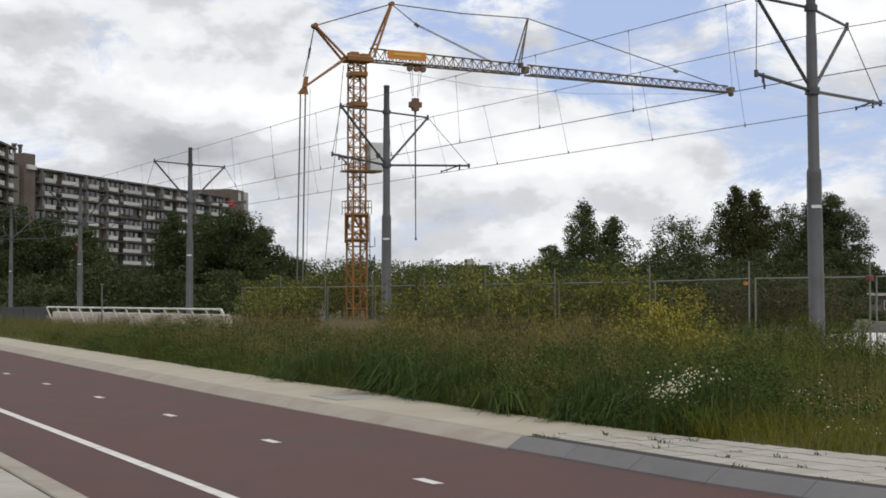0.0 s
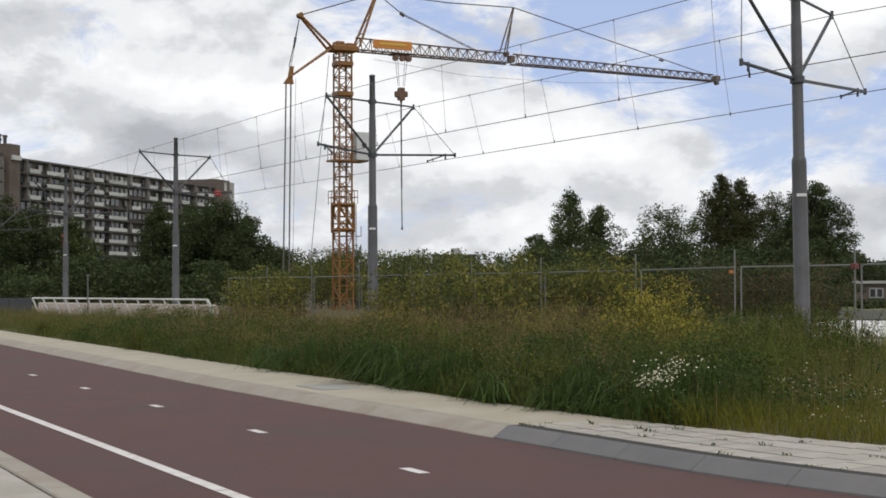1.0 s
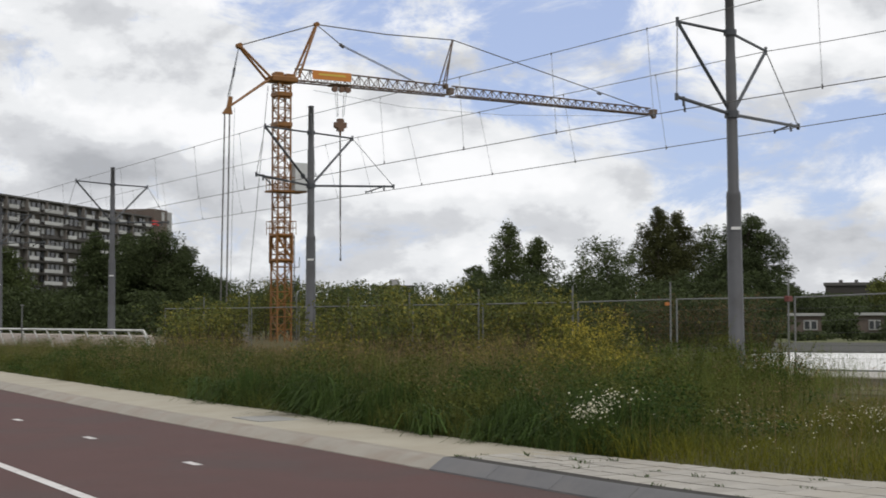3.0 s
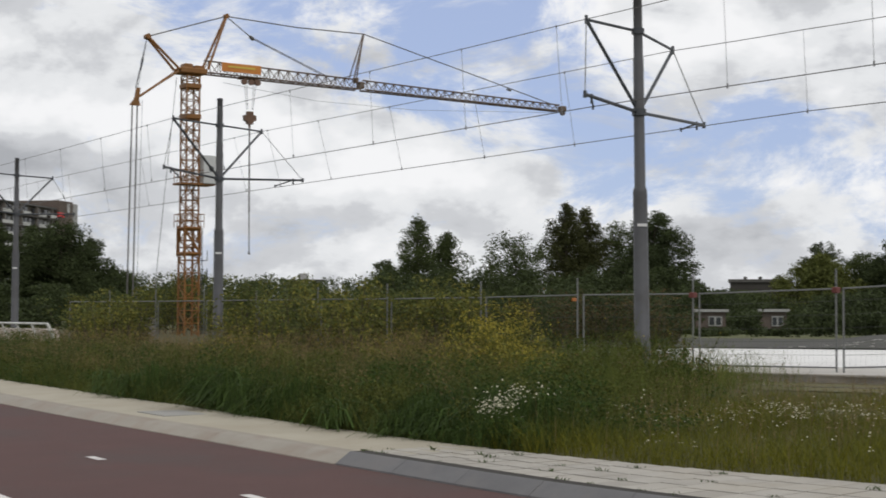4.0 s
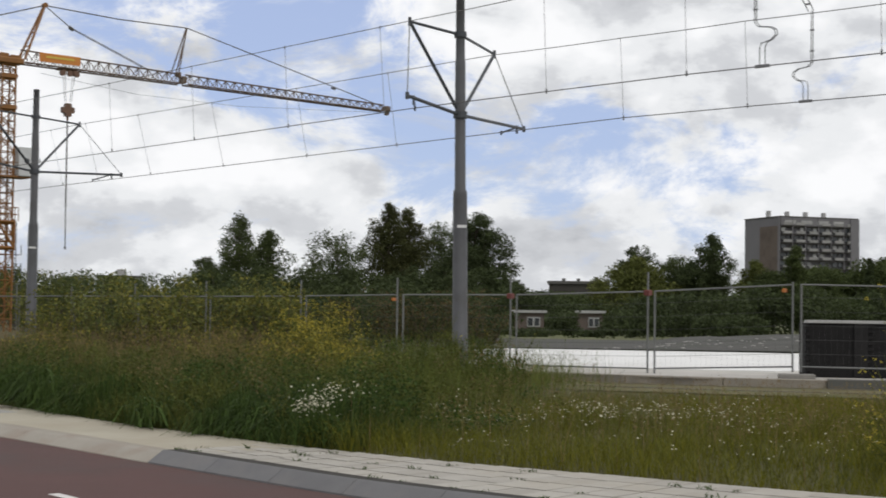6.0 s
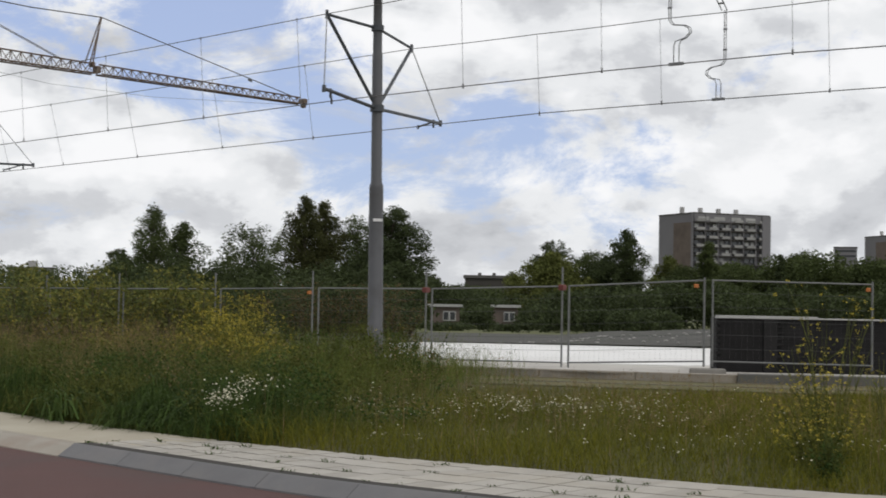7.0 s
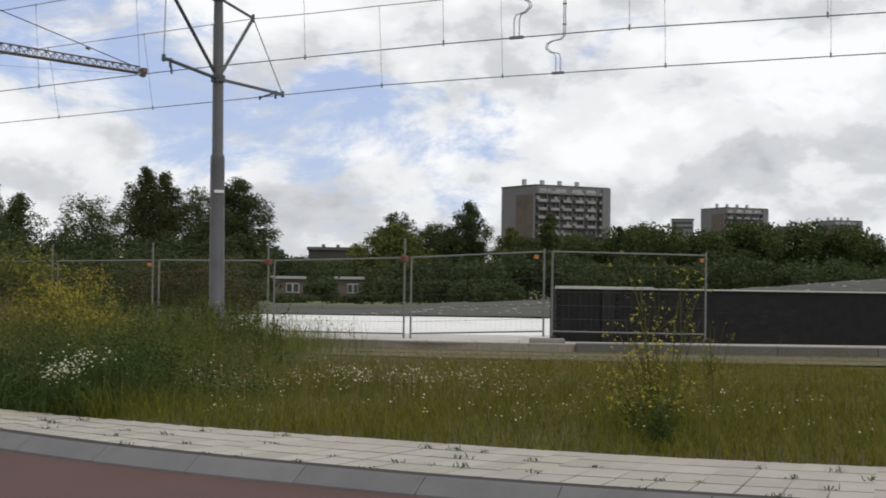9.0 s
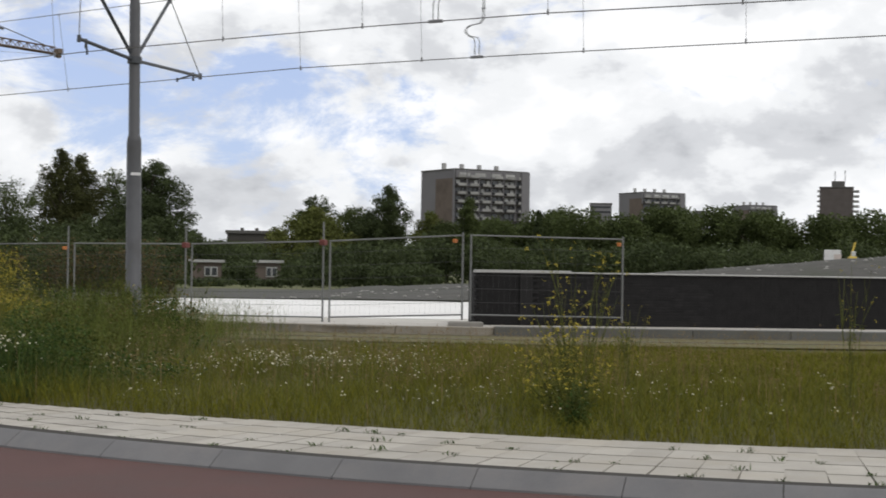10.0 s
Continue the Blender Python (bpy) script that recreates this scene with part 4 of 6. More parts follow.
part("stay", Shape().tube(APEX, C(3.75, 0, 17.05), 0.03, n=5).tube(C(3.75, -0.09, 17.05), jib_point(8.6, 0) - jib_side * 0.1, 0.022, n=5).tube(C(3.75, 0.09, 17.05), jib_point(8.6, 0) + jib_side * 0.1, 0.022, n=5).tube(C(3.65, 0, 17.1), C(3.9, 0, 16.95), 0.10, n=8), M["wire"], crane)
part("trolley_rope", Shape().path([C(2.0, 0, 14.3), C(8, 0, 13.75), C(15, 0, 13.75), C(26.3, 0, 14.45)], 0.012, 4), M["thin"], crane)
TR = 3.58
trolley = part("trolley", Shape().box(C(TR, 0, 14.68), (1.05, 0.8, 0.10), rz_j, 0.03).box(C(TR - 0.3, -0.2, 14.52), (0.16, 0.3, 0.36), rz_j, 0.02).box(C(TR + 0.32, -0.2, 14.52), (0.16, 0.3, 0.36), rz_j, 0.02).tube(C(TR - 0.5, -0.3, 14.75), C(TR + 0.5, -0.3, 14.45), 0.03, n=5), M["hook"], crane, "brown trolley under the jib")
for a in (-0.42, 0.02, 0.44):
    part("sheave", Shape().tube(C(TR + a, -0.4, 14.42), C(TR + a, -0.25, 14.42), 0.17, n=12), M["hook"], trolley)
rp = Shape()
for a in (-0.35, -0.2, 0.25, 0.4):
    rp.tube(C(TR + a, -0.2, 14.4), C(TR + a * 0.55, -0.2, 12.85), 0.014, n=4)
part("hoist_rope", rp, M["thin"], crane)
hk = Shape()
HZ = 12.33
hk.add([C(TR + a, s, HZ + z) for s in (-0.36, -0.06) for a, z in ((-0.18, -0.3), (0.18, -0.3), (0.18, -0.15), (0.36, -0.1), (0.36, 0.2), (0.18, 0.22), (0.16, 0.42), (-0.16, 0.42), (-0.18, 0.22), (-0.36, 0.2), (-0.36, -0.1), (-0.18, -0.15))], [tuple(range(12)), tuple(reversed(range(12, 24)))] + [(i, i + 12, (i + 1) % 12 + 12, (i + 1) % 12) for i in range(12)])
hook = part("hook_block", hk, M["hook"], crane, "brown steel hook block")
part("hook", Shape().tube(C(TR, -0.2, HZ - 0.3), C(TR, -0.2, HZ - 0.55), 0.09, 0.05, n=8), M["hook"], hook)
part("chain", Shape().tube(C(TR, -0.2, HZ - 0.5), C(TR + 0.02, -0.2, 7.0), 0.045, n=6).tube(C(TR + 0.02, -0.2, 7.0), C(TR + 0.04, -0.2, 4.7), 0.032, n=6).tube(C(TR + 0.04, -0.2, 4.75), C(TR + 0.04, -0.2, 4.6), 0.06, n=6), M["wire"], crane, "long hanging lifting chain")
part("ballast", Shape().box(C(-3.2, 0, 0.5), (1.6, 2.2, 1.0), rz_j, 0.05), M["foot"], crane, "grey ballast blocks")

# ---------------------------------------------------------------- buildings


def bearing(deg, r):
    return Vector((math.sin(radians(deg)) * r, math.cos(radians(deg)) * r))


def block_of_flats(name, a, b, depth, height, storeys, bays, body, panel, label, group="", first=1, white_every=2, end=None):
    """A slab block whose balcony front runs from a to b (seen from outside, a on the left)."""
    a, b = Vector(a), Vector(b)
    d = b - a
    L = d.length
    ob = thing(name, pose(a[0], a[1], 0, 0, 0, math.degrees(math.atan2(d[1], d[0]))), label, "apartment building", group)
    part("wall", Shape().box((L / 2, depth / 2 + 0.6, height / 2), (L, depth - 0.6, height)), body, ob, "main wall")
    part("roof", Shape().box((L / 2, depth / 2, height + 0.2), (L + 0.5, depth + 0.6, 0.4)), M["roofing"], ob, "flat dark roof edge")
    sh = height / storeys
    bw = L / bays
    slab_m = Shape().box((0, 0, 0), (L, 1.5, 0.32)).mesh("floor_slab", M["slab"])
    bal_m = Shape().box((0, 0, 0), (bw * (0.66 if white_every == 1 else 0.95), 0.12, sh * 0.31)).mesh("balcony", panel)
    wide_m = Shape().box((0, 0, 0), (bw * 1.9, 0.12, sh * 0.29)).mesh("balcony", panel)
    pane_m = Shape().box((0, 0, 0), (bw * 0.36, 0.08, sh * 0.52)).mesh("window", M["pane"])
    cur_m = Shape().box((0, 0, 0), (bw * 0.30, 0.08, sh * 0.46)).mesh("window", M["curtain"])
    fin_m = Shape().box((0, 0, 0), (0.3, 1.2, sh)).mesh("fin", body)
    for s in range(first, storeys):
        z = s * sh
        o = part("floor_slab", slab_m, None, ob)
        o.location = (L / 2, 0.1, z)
        for k in range(bays):
            x = (k + 0.5) * bw
            for dx, me in ((-0.25, pane_m if rnd.random() < 0.75 else cur_m), (0.22, pane_m if rnd.random() < 0.62 else cur_m)):
                if rnd.random() < 0.12:
                    continue
                o = part("window", me, None, ob)
                o.location = (x + dx * bw, 0.28, z + sh * 0.58)
            if k % white_every == 0 and rnd.random() < 0.86:
                o = part("balcony", wide_m if white_every > 1 and k % 6 == 4 else bal_m, None, ob)
                o.location = (x, -0.62, z + sh * 0.26)
                o = part("fin", fin_m, None, ob)
                o.location = (x - bw * 0.62, 0.0, z + sh * 0.5)
    return ob


# long slab at the far left, its stair towers and the nearer wing
FL, FR = bearing(-15.75, 330), bearing(-7.75, 432)
flats = block_of_flats("apartment_building", FL, FR, 12, 28.6, 10, 24, M["flats"], M["balcony"], "long ten-storey slab of flats with white balcony fronts", first=1, white_every=2)
LF = (FR - FL).length
part("stair_tower", Shape().box((LF - 2.6, 5.0, 15.6), (9.0, 12, 31.2), 0, 0.1), M["brownbrick"], flats, "brown brick stair tower at the end")
part("end_wall", Shape().box((LF + 4.4, 6.0, 15.5), (5.0, 12.5, 31.0), 0, 0.1), M["flats_end"], flats, "pale end wall")
part("awning", Shape().box((LF - 6.2, -1.0, 27.2), (3.6, 0.5, 1.3), 0, 0.05), M["red"], flats, "red awning on a top balcony")
part("awning", Shape().box((24.0, -1.0, 11.6), (4.2, 0.5, 2.4), 0, 0.05), M["red"], flats, "red sheet on a balcony")
part("stair_window", Shape().box((LF - 1.2, -1.06, 29.4), (1.6, 0.1, 2.4)), M["curtain"], flats)
part("stair_tower", Shape().box((2.2, 1.5, 15.75), (4.2, 6, 31.5), 0, 0.1), M["brownbrick"], flats, "brown brick stair tower with chimneys")
part("balcony", Shape().box((2.4, -1.75, 28.6), (3.4, 0.4, 1.0), 0, 0.05), M["balcony"], flats)
for x in (0.9, 3.2):
    part("chimney", Shape().tube((x, 1.5, 31.5), (x, 1.5, 33.2), 0.40, n=10).tube((x, 1.5, 33.2), (x, 1.5, 33.6), 0.58, n=10), M["roofing"], flats)
block_of_flats("apartment_building", bearing(-19.0, 255), bearing(-15.85, 318), 12, 31.0, 11, 16, M["brownbrick"], M["balcony"], "nearer wing of brown brick flats with white balconies", first=2)

# tall slabs at the right
def tower_slab(b0, r0, b1, b2, r2, height, storeys, bays, label):
    near_, left = bearing(b0, r0), bearing(b2, r2)
    back_ = left - near_
    f = Vector((back_[1], -back_[0])).normalized()
    s_, c_ = math.sin(radians(b1)), math.cos(radians(b1))
    right = near_ + f * ((near_[1] * s_ - near_[0] * c_) / (f[0] * c_ - f[1] * s_))
    ob = block_of_flats("apartment_building", near_, right, (left - near_).length, height, storeys, bays, M["greywall"], M["tower_pale"], label, "tall flats", first=3, white_every=1)
    L = (right - near_).length
    dep = (left - near_).length
    part("top_band", Shape().box((L / 2, 0.4, height - 1.6), (L, 1.6, 3.0)), M["greywall"], ob, "plain grey top storey")
    band = Shape().box((0, 0, 0), (L * 0.14, 0.1, 1.3)).mesh("top_window", M["curtain"])
    for k in range(4):
        o = part("top_window", band, None, ob)
        o.location = (L * (0.12 + 0.21 * k), -0.45, height - 1.6)
        o = part("chimney", Shape().box((L * (0.03 + 0.24 * k), dep * 0.4, height + 1.4), (1.2, 1.2, 2.4)), M["flats_end"], ob)
    part("end_pier", Shape().box((L - 1.6, 0.0, height / 2), (3.4, 2.0, height)), M["greywall"], ob, "plain grey end pier")
    part("stair_wall", Shape().box((-0.3, dep * 0.27, height / 2 - 1.5), (1.0, dep * 0.5, height - 3)), M["brownbrick"], ob, "brown brick stair wall")
    return ob


tower_slab(25.60, 522, 28.36, 24.33, 541, 34.8, 12, 6, "tall grey slab of flats with pale balcony rows")
tower_slab(32.70, 800, 34.22, 31.80, 820, 41.5, 14, 5, "distant grey slab of flats with pale balcony rows")
tower_slab(36.62, 1010, 37.60, 36.02, 1030, 44.0, 15, 5, "distant grey slab of flats above the trees")


def plain_block(b0, b1, r, z, depth, mat, label, rows=0, name="apartment_building", cat="apartment building"):
    a, b = bearing(b0, r), bearing(b1, r)
    d = b - a
    L = d.length
    ob = thing(name, pose(a[0], a[1], 0, 0, 0, math.degrees(math.atan2(d[1], d[0]))), label, cat)
    part("wall", Shape().box((L / 2, depth / 2, z / 2), (L, depth, z), 0, 0.1), mat, ob)
    part("roof", Shape().box((L / 2, depth / 2, z + 0.25), (L + 0.6, depth + 0.6, 0.5)), M["roofing"], ob, "flat roof")
    for k in range(rows):
        part("window_band", Shape().box((L / 2, -0.06, z - 2.0 - 2.9 * k), (L * 0.9, 0.1, 1.2)), M["pane"], ob)
    return ob


plain_block(30.70, 31.52, 900, 39.5, 14, M["greywall"], "distant low grey block of flats", 2)
plain_block(34.55, 35.05, 900, 35.5, 14, M["greywall"], "distant grey block behind the woods", 1)
t4 = plain_block(39.15, 40.35, 900, 50.0, 20, M["tower_dark"], "distant dark brown tower of flats with balconies down its edge", 0)
wT = (bearing(40.35, 900) - bearing(39.15, 900)).length
for k in range(14):
    part("balcony", Shape().box((wT + 0.8, 5, 48 - k * 2.9), (5.0, 9, 1.1)), M["tower_pale"], t4)
    part("balcony", Shape().box((-0.6, 4, 48 - k * 2.9), (1.6, 8, 0.9)), M["tower_pale"], t4)
part("roof_house", Shape().box((wT * 0.55, 9, 52.0), (wT * 0.4, 8, 4.0)), M["roofing"], t4, "lift house on the roof")
part("antenna", Shape().tube((wT * 0.45, 9, 54), (wT * 0.45, 9, 60), 0.25, n=5).tube((wT * 0.75, 9, 54), (wT * 0.75, 9, 60.5), 0.25, n=5), M["arm"], t4)
low = plain_block(17.05, 19.25, 260, 6.4, 12, M["slab"], "low dark flat-roofed building behind the trees", 0, "low_building", "building")
for x in (2.5, 5.0, 8.2):
    part("roof_vent", Shape().box((x, 3, 7.0), (0.6, 0.6, 0.8)), M["roofing"], low)
far_white = plain_block(0.1, 1.75, 420, 9.4, 12, M["flats_end"], "long low white building far behind the trees", 0, "low_building", "building")
part("roof_house", Shape().box((6.5, 4, 10.4), (2.6, 4, 2.4)), M["flats_end"], far_white)


def house(b, r, w, z):
    p = bearing(b, r)
    ob = thing("house", pose(p[0], p[1], 0, 0, 0, -b), "small brick house with a white framed window", "house", "small houses")
    part("wall", Shape().box((0, 3, z / 2 - 0.5), (w, 6, z + 1.0)), M["house"], ob)
    part("roof", Shape().box((0, 3, z + 0.1), (w + 0.5, 6.6, 0.22)), M["house_white"], ob, "white roof edge")
    win = part("window", Shape().box((w * 0.15, -0.05, z - 0.75), (w * 0.45, 0.14, 0.8)), M["house_white"], ob, "white window frame")
    part("pane", Shape().box((w * 0.04, -0.13, z - 0.75), (w * 0.16, 0.05, 0.6)), M["pane"], win)
    part("pane", Shape().box((w * 0.26, -0.13, z - 0.75), (w * 0.16, 0.05, 0.6)), M["pane"], win)


house(16.35, 124, 2.4, 1.42)
house(18.65, 122, 2.0, 1.45)

# white bridge railing at the far left
RA, RB = bearing(-14.5, 76), bearing(-8.15, 62)
rd = RB - RA
railing = thing("bridge_railing", pose(RA[0], RA[1], 0, 0, 0, math.degrees(math.atan2(rd[1], rd[0]))), "white painted steel bridge railing above a pale parapet", "railing")
RL = rd.length
part("handrail", Shape().tube((0, -0.25, 0.88), (RL, -0.25, 0.88), 0.045, n=8), M["rail"], railing)
part("parapet", Shape().box((RL / 2, 0.15, 0.32), (RL, 0.25, 0.70), 0, 0.03), M["parapet"], railing, "pale pinkish parapet")
for k in range(15):
    x = RL * k / 14
    part("post", Shape().tube((x + 0.12, 0.05, 0.0), (x - 0.10, -0.25, 0.88), 0.04, n=6), M["rail"], railing)
part("end_brace", Shape().tube((RL, -0.25, 0.88), (RL + 0.45, -0.1, 0.05), 0.05, n=6), M["rail"], railing)
da, db = bearing(-18.6, 80), bearing(-14.7, 77)
dd = db - da
dark_rail = thing("dark_fence", pose(da[0], da[1], 0, 0, 0, math.degrees(math.atan2(dd[1], dd[0]))), "dark grey panel fence beyond the verge", "fence")
for k in range(5):
    part("panel", Shape().box((dd.length * (k + 0.5) / 5, 0, 0.45), (dd.length / 5 - 0.05, 0.05, 0.85), 0, 0.01), M["arm"], dark_rail)
lp = bearing(-12.72, 70)
lamp = thing("marker_post", pose(lp[0], lp[1], 0), "thin grey marker post beside the railing", "post")
part("post", Shape().tube((0, 0, 0), (0, 0, 1.9), 0.028, n=8), M["galv"], lamp)
part("head", Shape().box((0, 0, 1.95), (0.16, 0.06, 0.06)), M["galv"], lamp)

# things on the far bank
bx = bearing(39.8, 92)
box = thing("site_container", pose(bx[0], bx[1], 1.98, 0, 0, -39), "small white site container on the rubble bank", "container")
part("body", Shape().box((0, 0, 0.38), (0.95, 0.6, 0.76), 0, 0.02), M["rail"], box)
part("door", Shape().box((0.3, -0.31, 0.27), (0.42, 0.03, 0.46)), M["parapet"], box)
mx = bearing(40.5, 100)
mach = thing("digger", pose(mx[0], mx[1], 2.10, 0, 0, -30), "small yellow digger on the far bank", "digger")
part("body", Shape().box((0, 0, 0.2), (0.5, 0.4, 0.3), 0, 0.06), M["yellow_machine"], mach)
part("cab", Shape().box((0.05, 0, 0.5), (0.26, 0.3, 0.35), 0, 0.05), M["cabinet"], mach, "pale cab")
part("arm", Shape().tube((-0.1, 0, 0.35), (0.16, 0, 1.25), 0.07, n=6), M["yellow_machine"], mach)

# ---------------------------------------------------------------- trees and shrubs


def leaves_mesh(name, centres, sizes, count, leaf_size, mat, droop=0.0, seed=1, shell=0.5):
    """Small bent leaf sprays scattered through clumps."""
    g = np.random.default_rng(seed)
    c = np.array(centres, float)
    s = np.array(sizes, float)
    w = (s[:, 0] * s[:, 1] * s[:, 2]) ** (2 / 3)
    idx = g.choice(len(c), count, p=w / w.sum())
    d = g.normal(size=(count, 3))
    d /= np.linalg.norm(d, axis=1)[:, None]
    rad = g.random(count) ** shell
    pos = c[idx] + d * rad[:, None] * s[idx]
    pos += g.normal(size=(count, 3)) * leaf_size * 0.6
    u = g.normal(size=(count, 3))
    u[:, 2] -= droop
    u /= np.linalg.norm(u, axis=1)[:, None]
    v = np.cross(u, g.normal(size=(count, 3)))
    v /= np.linalg.norm(v, axis=1)[:, None]
    nrm = np.cross(u, v)
    L = leaf_size * g.uniform(0.6, 1.5, count)[:, None]
    W = L * g.uniform(0.35, 0.6, count)[:, None]
    quad = np.stack([pos - u * L, pos + v * W + nrm * L * 0.15, pos + u * L, pos - v * W + nrm * L * 0.15], 1).reshape(-1, 3)
    return flat_mesh(name, quad, 4, mat)


def flat_mesh(name, verts, k, mat):
    n_ = len(verts) // k
    me = bpy.data.meshes.new(name)
    me.vertices.add(len(verts))
    me.vertices.foreach_set("co", np.ascontiguousarray(verts, dtype=np.float32).ravel())
    me.loops.add(n_ * k)
    me.loops.foreach_set("vertex_index", np.arange(n_ * k, dtype=np.int32))
    me.polygons.add(n_)
    me.polygons.foreach_set("loop_start", np.arange(0, n_ * k, k, dtype=np.int32))
    me.polygons.foreach_set("loop_total", np.full(n_, k, dtype=np.int32))
    me.materials.append(mat)
    me.update(calc_edges=True)
    return me


def tree(p, height, width, mat, label, style="round", density=1.0, seed=1, group="trees", leaf_size=0.15, low=0.12):
    g = random.Random(seed)
    ob = thing("tree", pose(p[0], p[1], -0.06), label, "tree", group)
    tr = Shape()
    r0 = 0.02 * height + 0.04
    tr.tube((0, 0, 0), (0.05, 0, height * 0.45), r0, r0 * 0.6, 8)
    tr.tube((0.05, 0, height * 0.45), (0.0, 0.05, height * 0.9), r0 * 0.6, r0 * 0.12, 7)
    cs, ss = [], []
    n_ = 95
    for k in range(n_):
        u = (k + g.random()) / n_
        z = height * (low + (0.95 - low) * u)
        if style == "cone":
            env = (1 - u) ** 0.6 * min(1, 0.6 + u * 3)
        elif style == "poplar":
            env = min(1, 0.55 + u * 1.6) * (1 - u ** 3.2) * 0.95 + 0.05
        elif style == "willow":
            env = min(1.0, (1 - u) * 2.3) * min(1, 0.8 + u)
        else:
            env = math.sin(math.pi * min(0.98, 0.14 + 0.80 * u)) ** 0.7
        a = g.uniform(0, 2 * math.pi)
        rr = width / 2 * env * g.uniform(0.15, 1.0) ** 0.7
        x, y = rr * math.cos(a), rr * math.sin(a)
        size = width * g.uniform(0.09, 0.165) * (0.6 + 0.4 * env)
        cs.append((x, y, z))
        ss.append((size, size, size * g.uniform(0.6, 1.0)))
        if k % 3 == 0:
            tr.tube((0, 0, z * 0.8), (x * 0.9, y * 0.9, z), r0 * 0.25, 0.02, 5)
        if density > 2.2 and k % 4 == 0 and u < 0.9:
            cs.append((x * 0.3, y * 0.3, z))
            ss.append((width * 0.26 * env, width * 0.26 * env, height * 0.06))
    part("trunk", tr, M["bark"], ob)
    tagged(part("crown", leaves_mesh("crown", cs, ss, int(3600 * density), leaf_size, mat, 0.8 if style == "willow" else 0.1, seed), mat, ob), "", "", "", "stuff")
    return ob


TREES = [   # bearing, range, height, width, leaf, style, density, label
    (5.30, 150, 10.7, 6.0, "mid", "cone", 1.0, "tall conical dark green tree"),
    (6.40, 148, 9.2, 4.9, "mid", "poplar", 0.9, "rounded dark green tree beside the conical one"),
    (4.10, 155, 6.7, 3.2, "mid", "round", 0.6, "small green tree"),
    (9.05, 146, 8.9, 6.4, "mid", "round", 0.62, "loose light-crowned tree with gaps"),
    (8.10, 152, 7.4, 3.4, "mid", "round", 0.18, "thin half-bare tree"),
    (10.95, 150, 12.3, 5.4, "poplar", "poplar", 1.3, "tall broad poplar"),
    (11.75, 152, 11.9, 5.2, "poplar", "poplar", 1.2, "tall broad poplar"),
    (12.95, 156, 10.7, 4.6, "mid", "round", 0.55, "loose green tree"),
    (14.25, 148, 11.0, 6.3, "dark", "round", 1.8, "large dark spreading tree"),
    (13.6, 146, 8.0, 5.5, "dark", "round", 1.0, "dark green tree"),
    (20.35, 150, 6.9, 7.2, "willow", "willow", 1.3, "yellow-green weeping willow"),
    (20.40, 165, 8.9, 4.4, "dark", "round", 0.8, "dark tree behind the willow"),
    (21.85, 155, 7.3, 4.6, "mid", "round", 0.9, "rounded green tree"),
    (23.15, 150, 9.3, 6.0, "dark", "cone", 1.3, "dark conical tree"),
    (22.5, 152, 6.6, 5.0, "dark", "round", 0.9, "dark green tree"),
    (24.75, 160, 7.2, 4.6, "willow", "poplar", 0.9, "olive green tree"),
    (26.20, 155, 8.6, 3.6, "mid", "cone", 0.8, "narrow conical tree"),
    (25.4, 158, 6.0, 5.0, "mid", "round", 0.9, "rounded green tree"),
    (27.2, 165, 6.4, 5.4, "mid", "round", 0.9, "rounded green tree"),
    (28.85, 168, 7.8, 2.0, "dark", "cone", 0.4, "small dark pointed tree"),
    (16.9, 175, 3.9, 4.6, "dark", "round", 0.7, "low dark tree"),
    (15.6, 160, 4.6, 4.0, "dark", "round", 0.8, "low dark tree"),
    (-7.95, 140, 9.2, 7.4, "dark", "round", 1.6, "large dark bushy tree"),
    (-7.05, 142, 7.9, 4.8, "dark", "round", 1.1, "dark bushy tree with a ragged outline"),
    (-8.95, 144, 9.2, 5.2, "dark", "poplar", 1.2, "large dark bushy tree"),
    (-10.1, 140, 9.0, 5.2, "dark", "cone", 1.2, "dark pointed tree in front of the flats"),
    (-10.9, 150, 3.9, 5.4, "dark", "round", 1.0, "low dark tree"),
    (-12.0, 145, 3.8, 5.4, "dark", "round", 1.0, "low dark tree"),
    (-13.3, 140, 7.6, 5.2, "mid", "poplar", 0.8, "dark green tree in front of the flats"),
    (-14.6, 138, 8.6, 5.8, "dark", "round", 0.9, "dark green tree in front of the flats"),
    (-16.0, 138, 9.4, 6.0, "dark", "round", 1.3, "dark green tree in front of the flats"),
    (-17.6, 140, 9.6, 6.0, "dark", "round", 1.3, "dark green tree"),
    (-5.9, 165, 5.6, 4.4, "dark", "round", 0.7, "low dark tree"),
]
for k, (b, r, h, w, lf, style, dens, lab) in enumerate(TREES):
    tree(bearing(b, r), h * 1.03, w * 1.22, LEAF[lf], lab + " behind the fence", style, dens * 4.6, 11 + k, leaf_size=0.108 if style != "willow" else 0.15)


def thicket(name, spots, mat, label, count, leaf_size, seed):
    cs, ss = [], []
    g = random.Random(seed)
    for b, r, h, w in spots:
        p = bearing(b, r)
        for k in range(14):
            a, q = g.uniform(0, 6.28), g.uniform(0, w * 0.5)
            z = h * g.uniform(0.06, 0.84)
            s = w * g.uniform(0.18, 0.3)
            cs.append((p[0] + q * math.cos(a), p[1] + q * math.sin(a), z))
            ss.append((s, s, min(s, h - z if z > h * 0.5 else z + 0.2) * 0.9))
    return tagged(part(name, leaves_mesh(name, cs, ss, count, leaf_size, mat, 0.1, seed, 0.35), mat), label, "woods", "", "stuff")


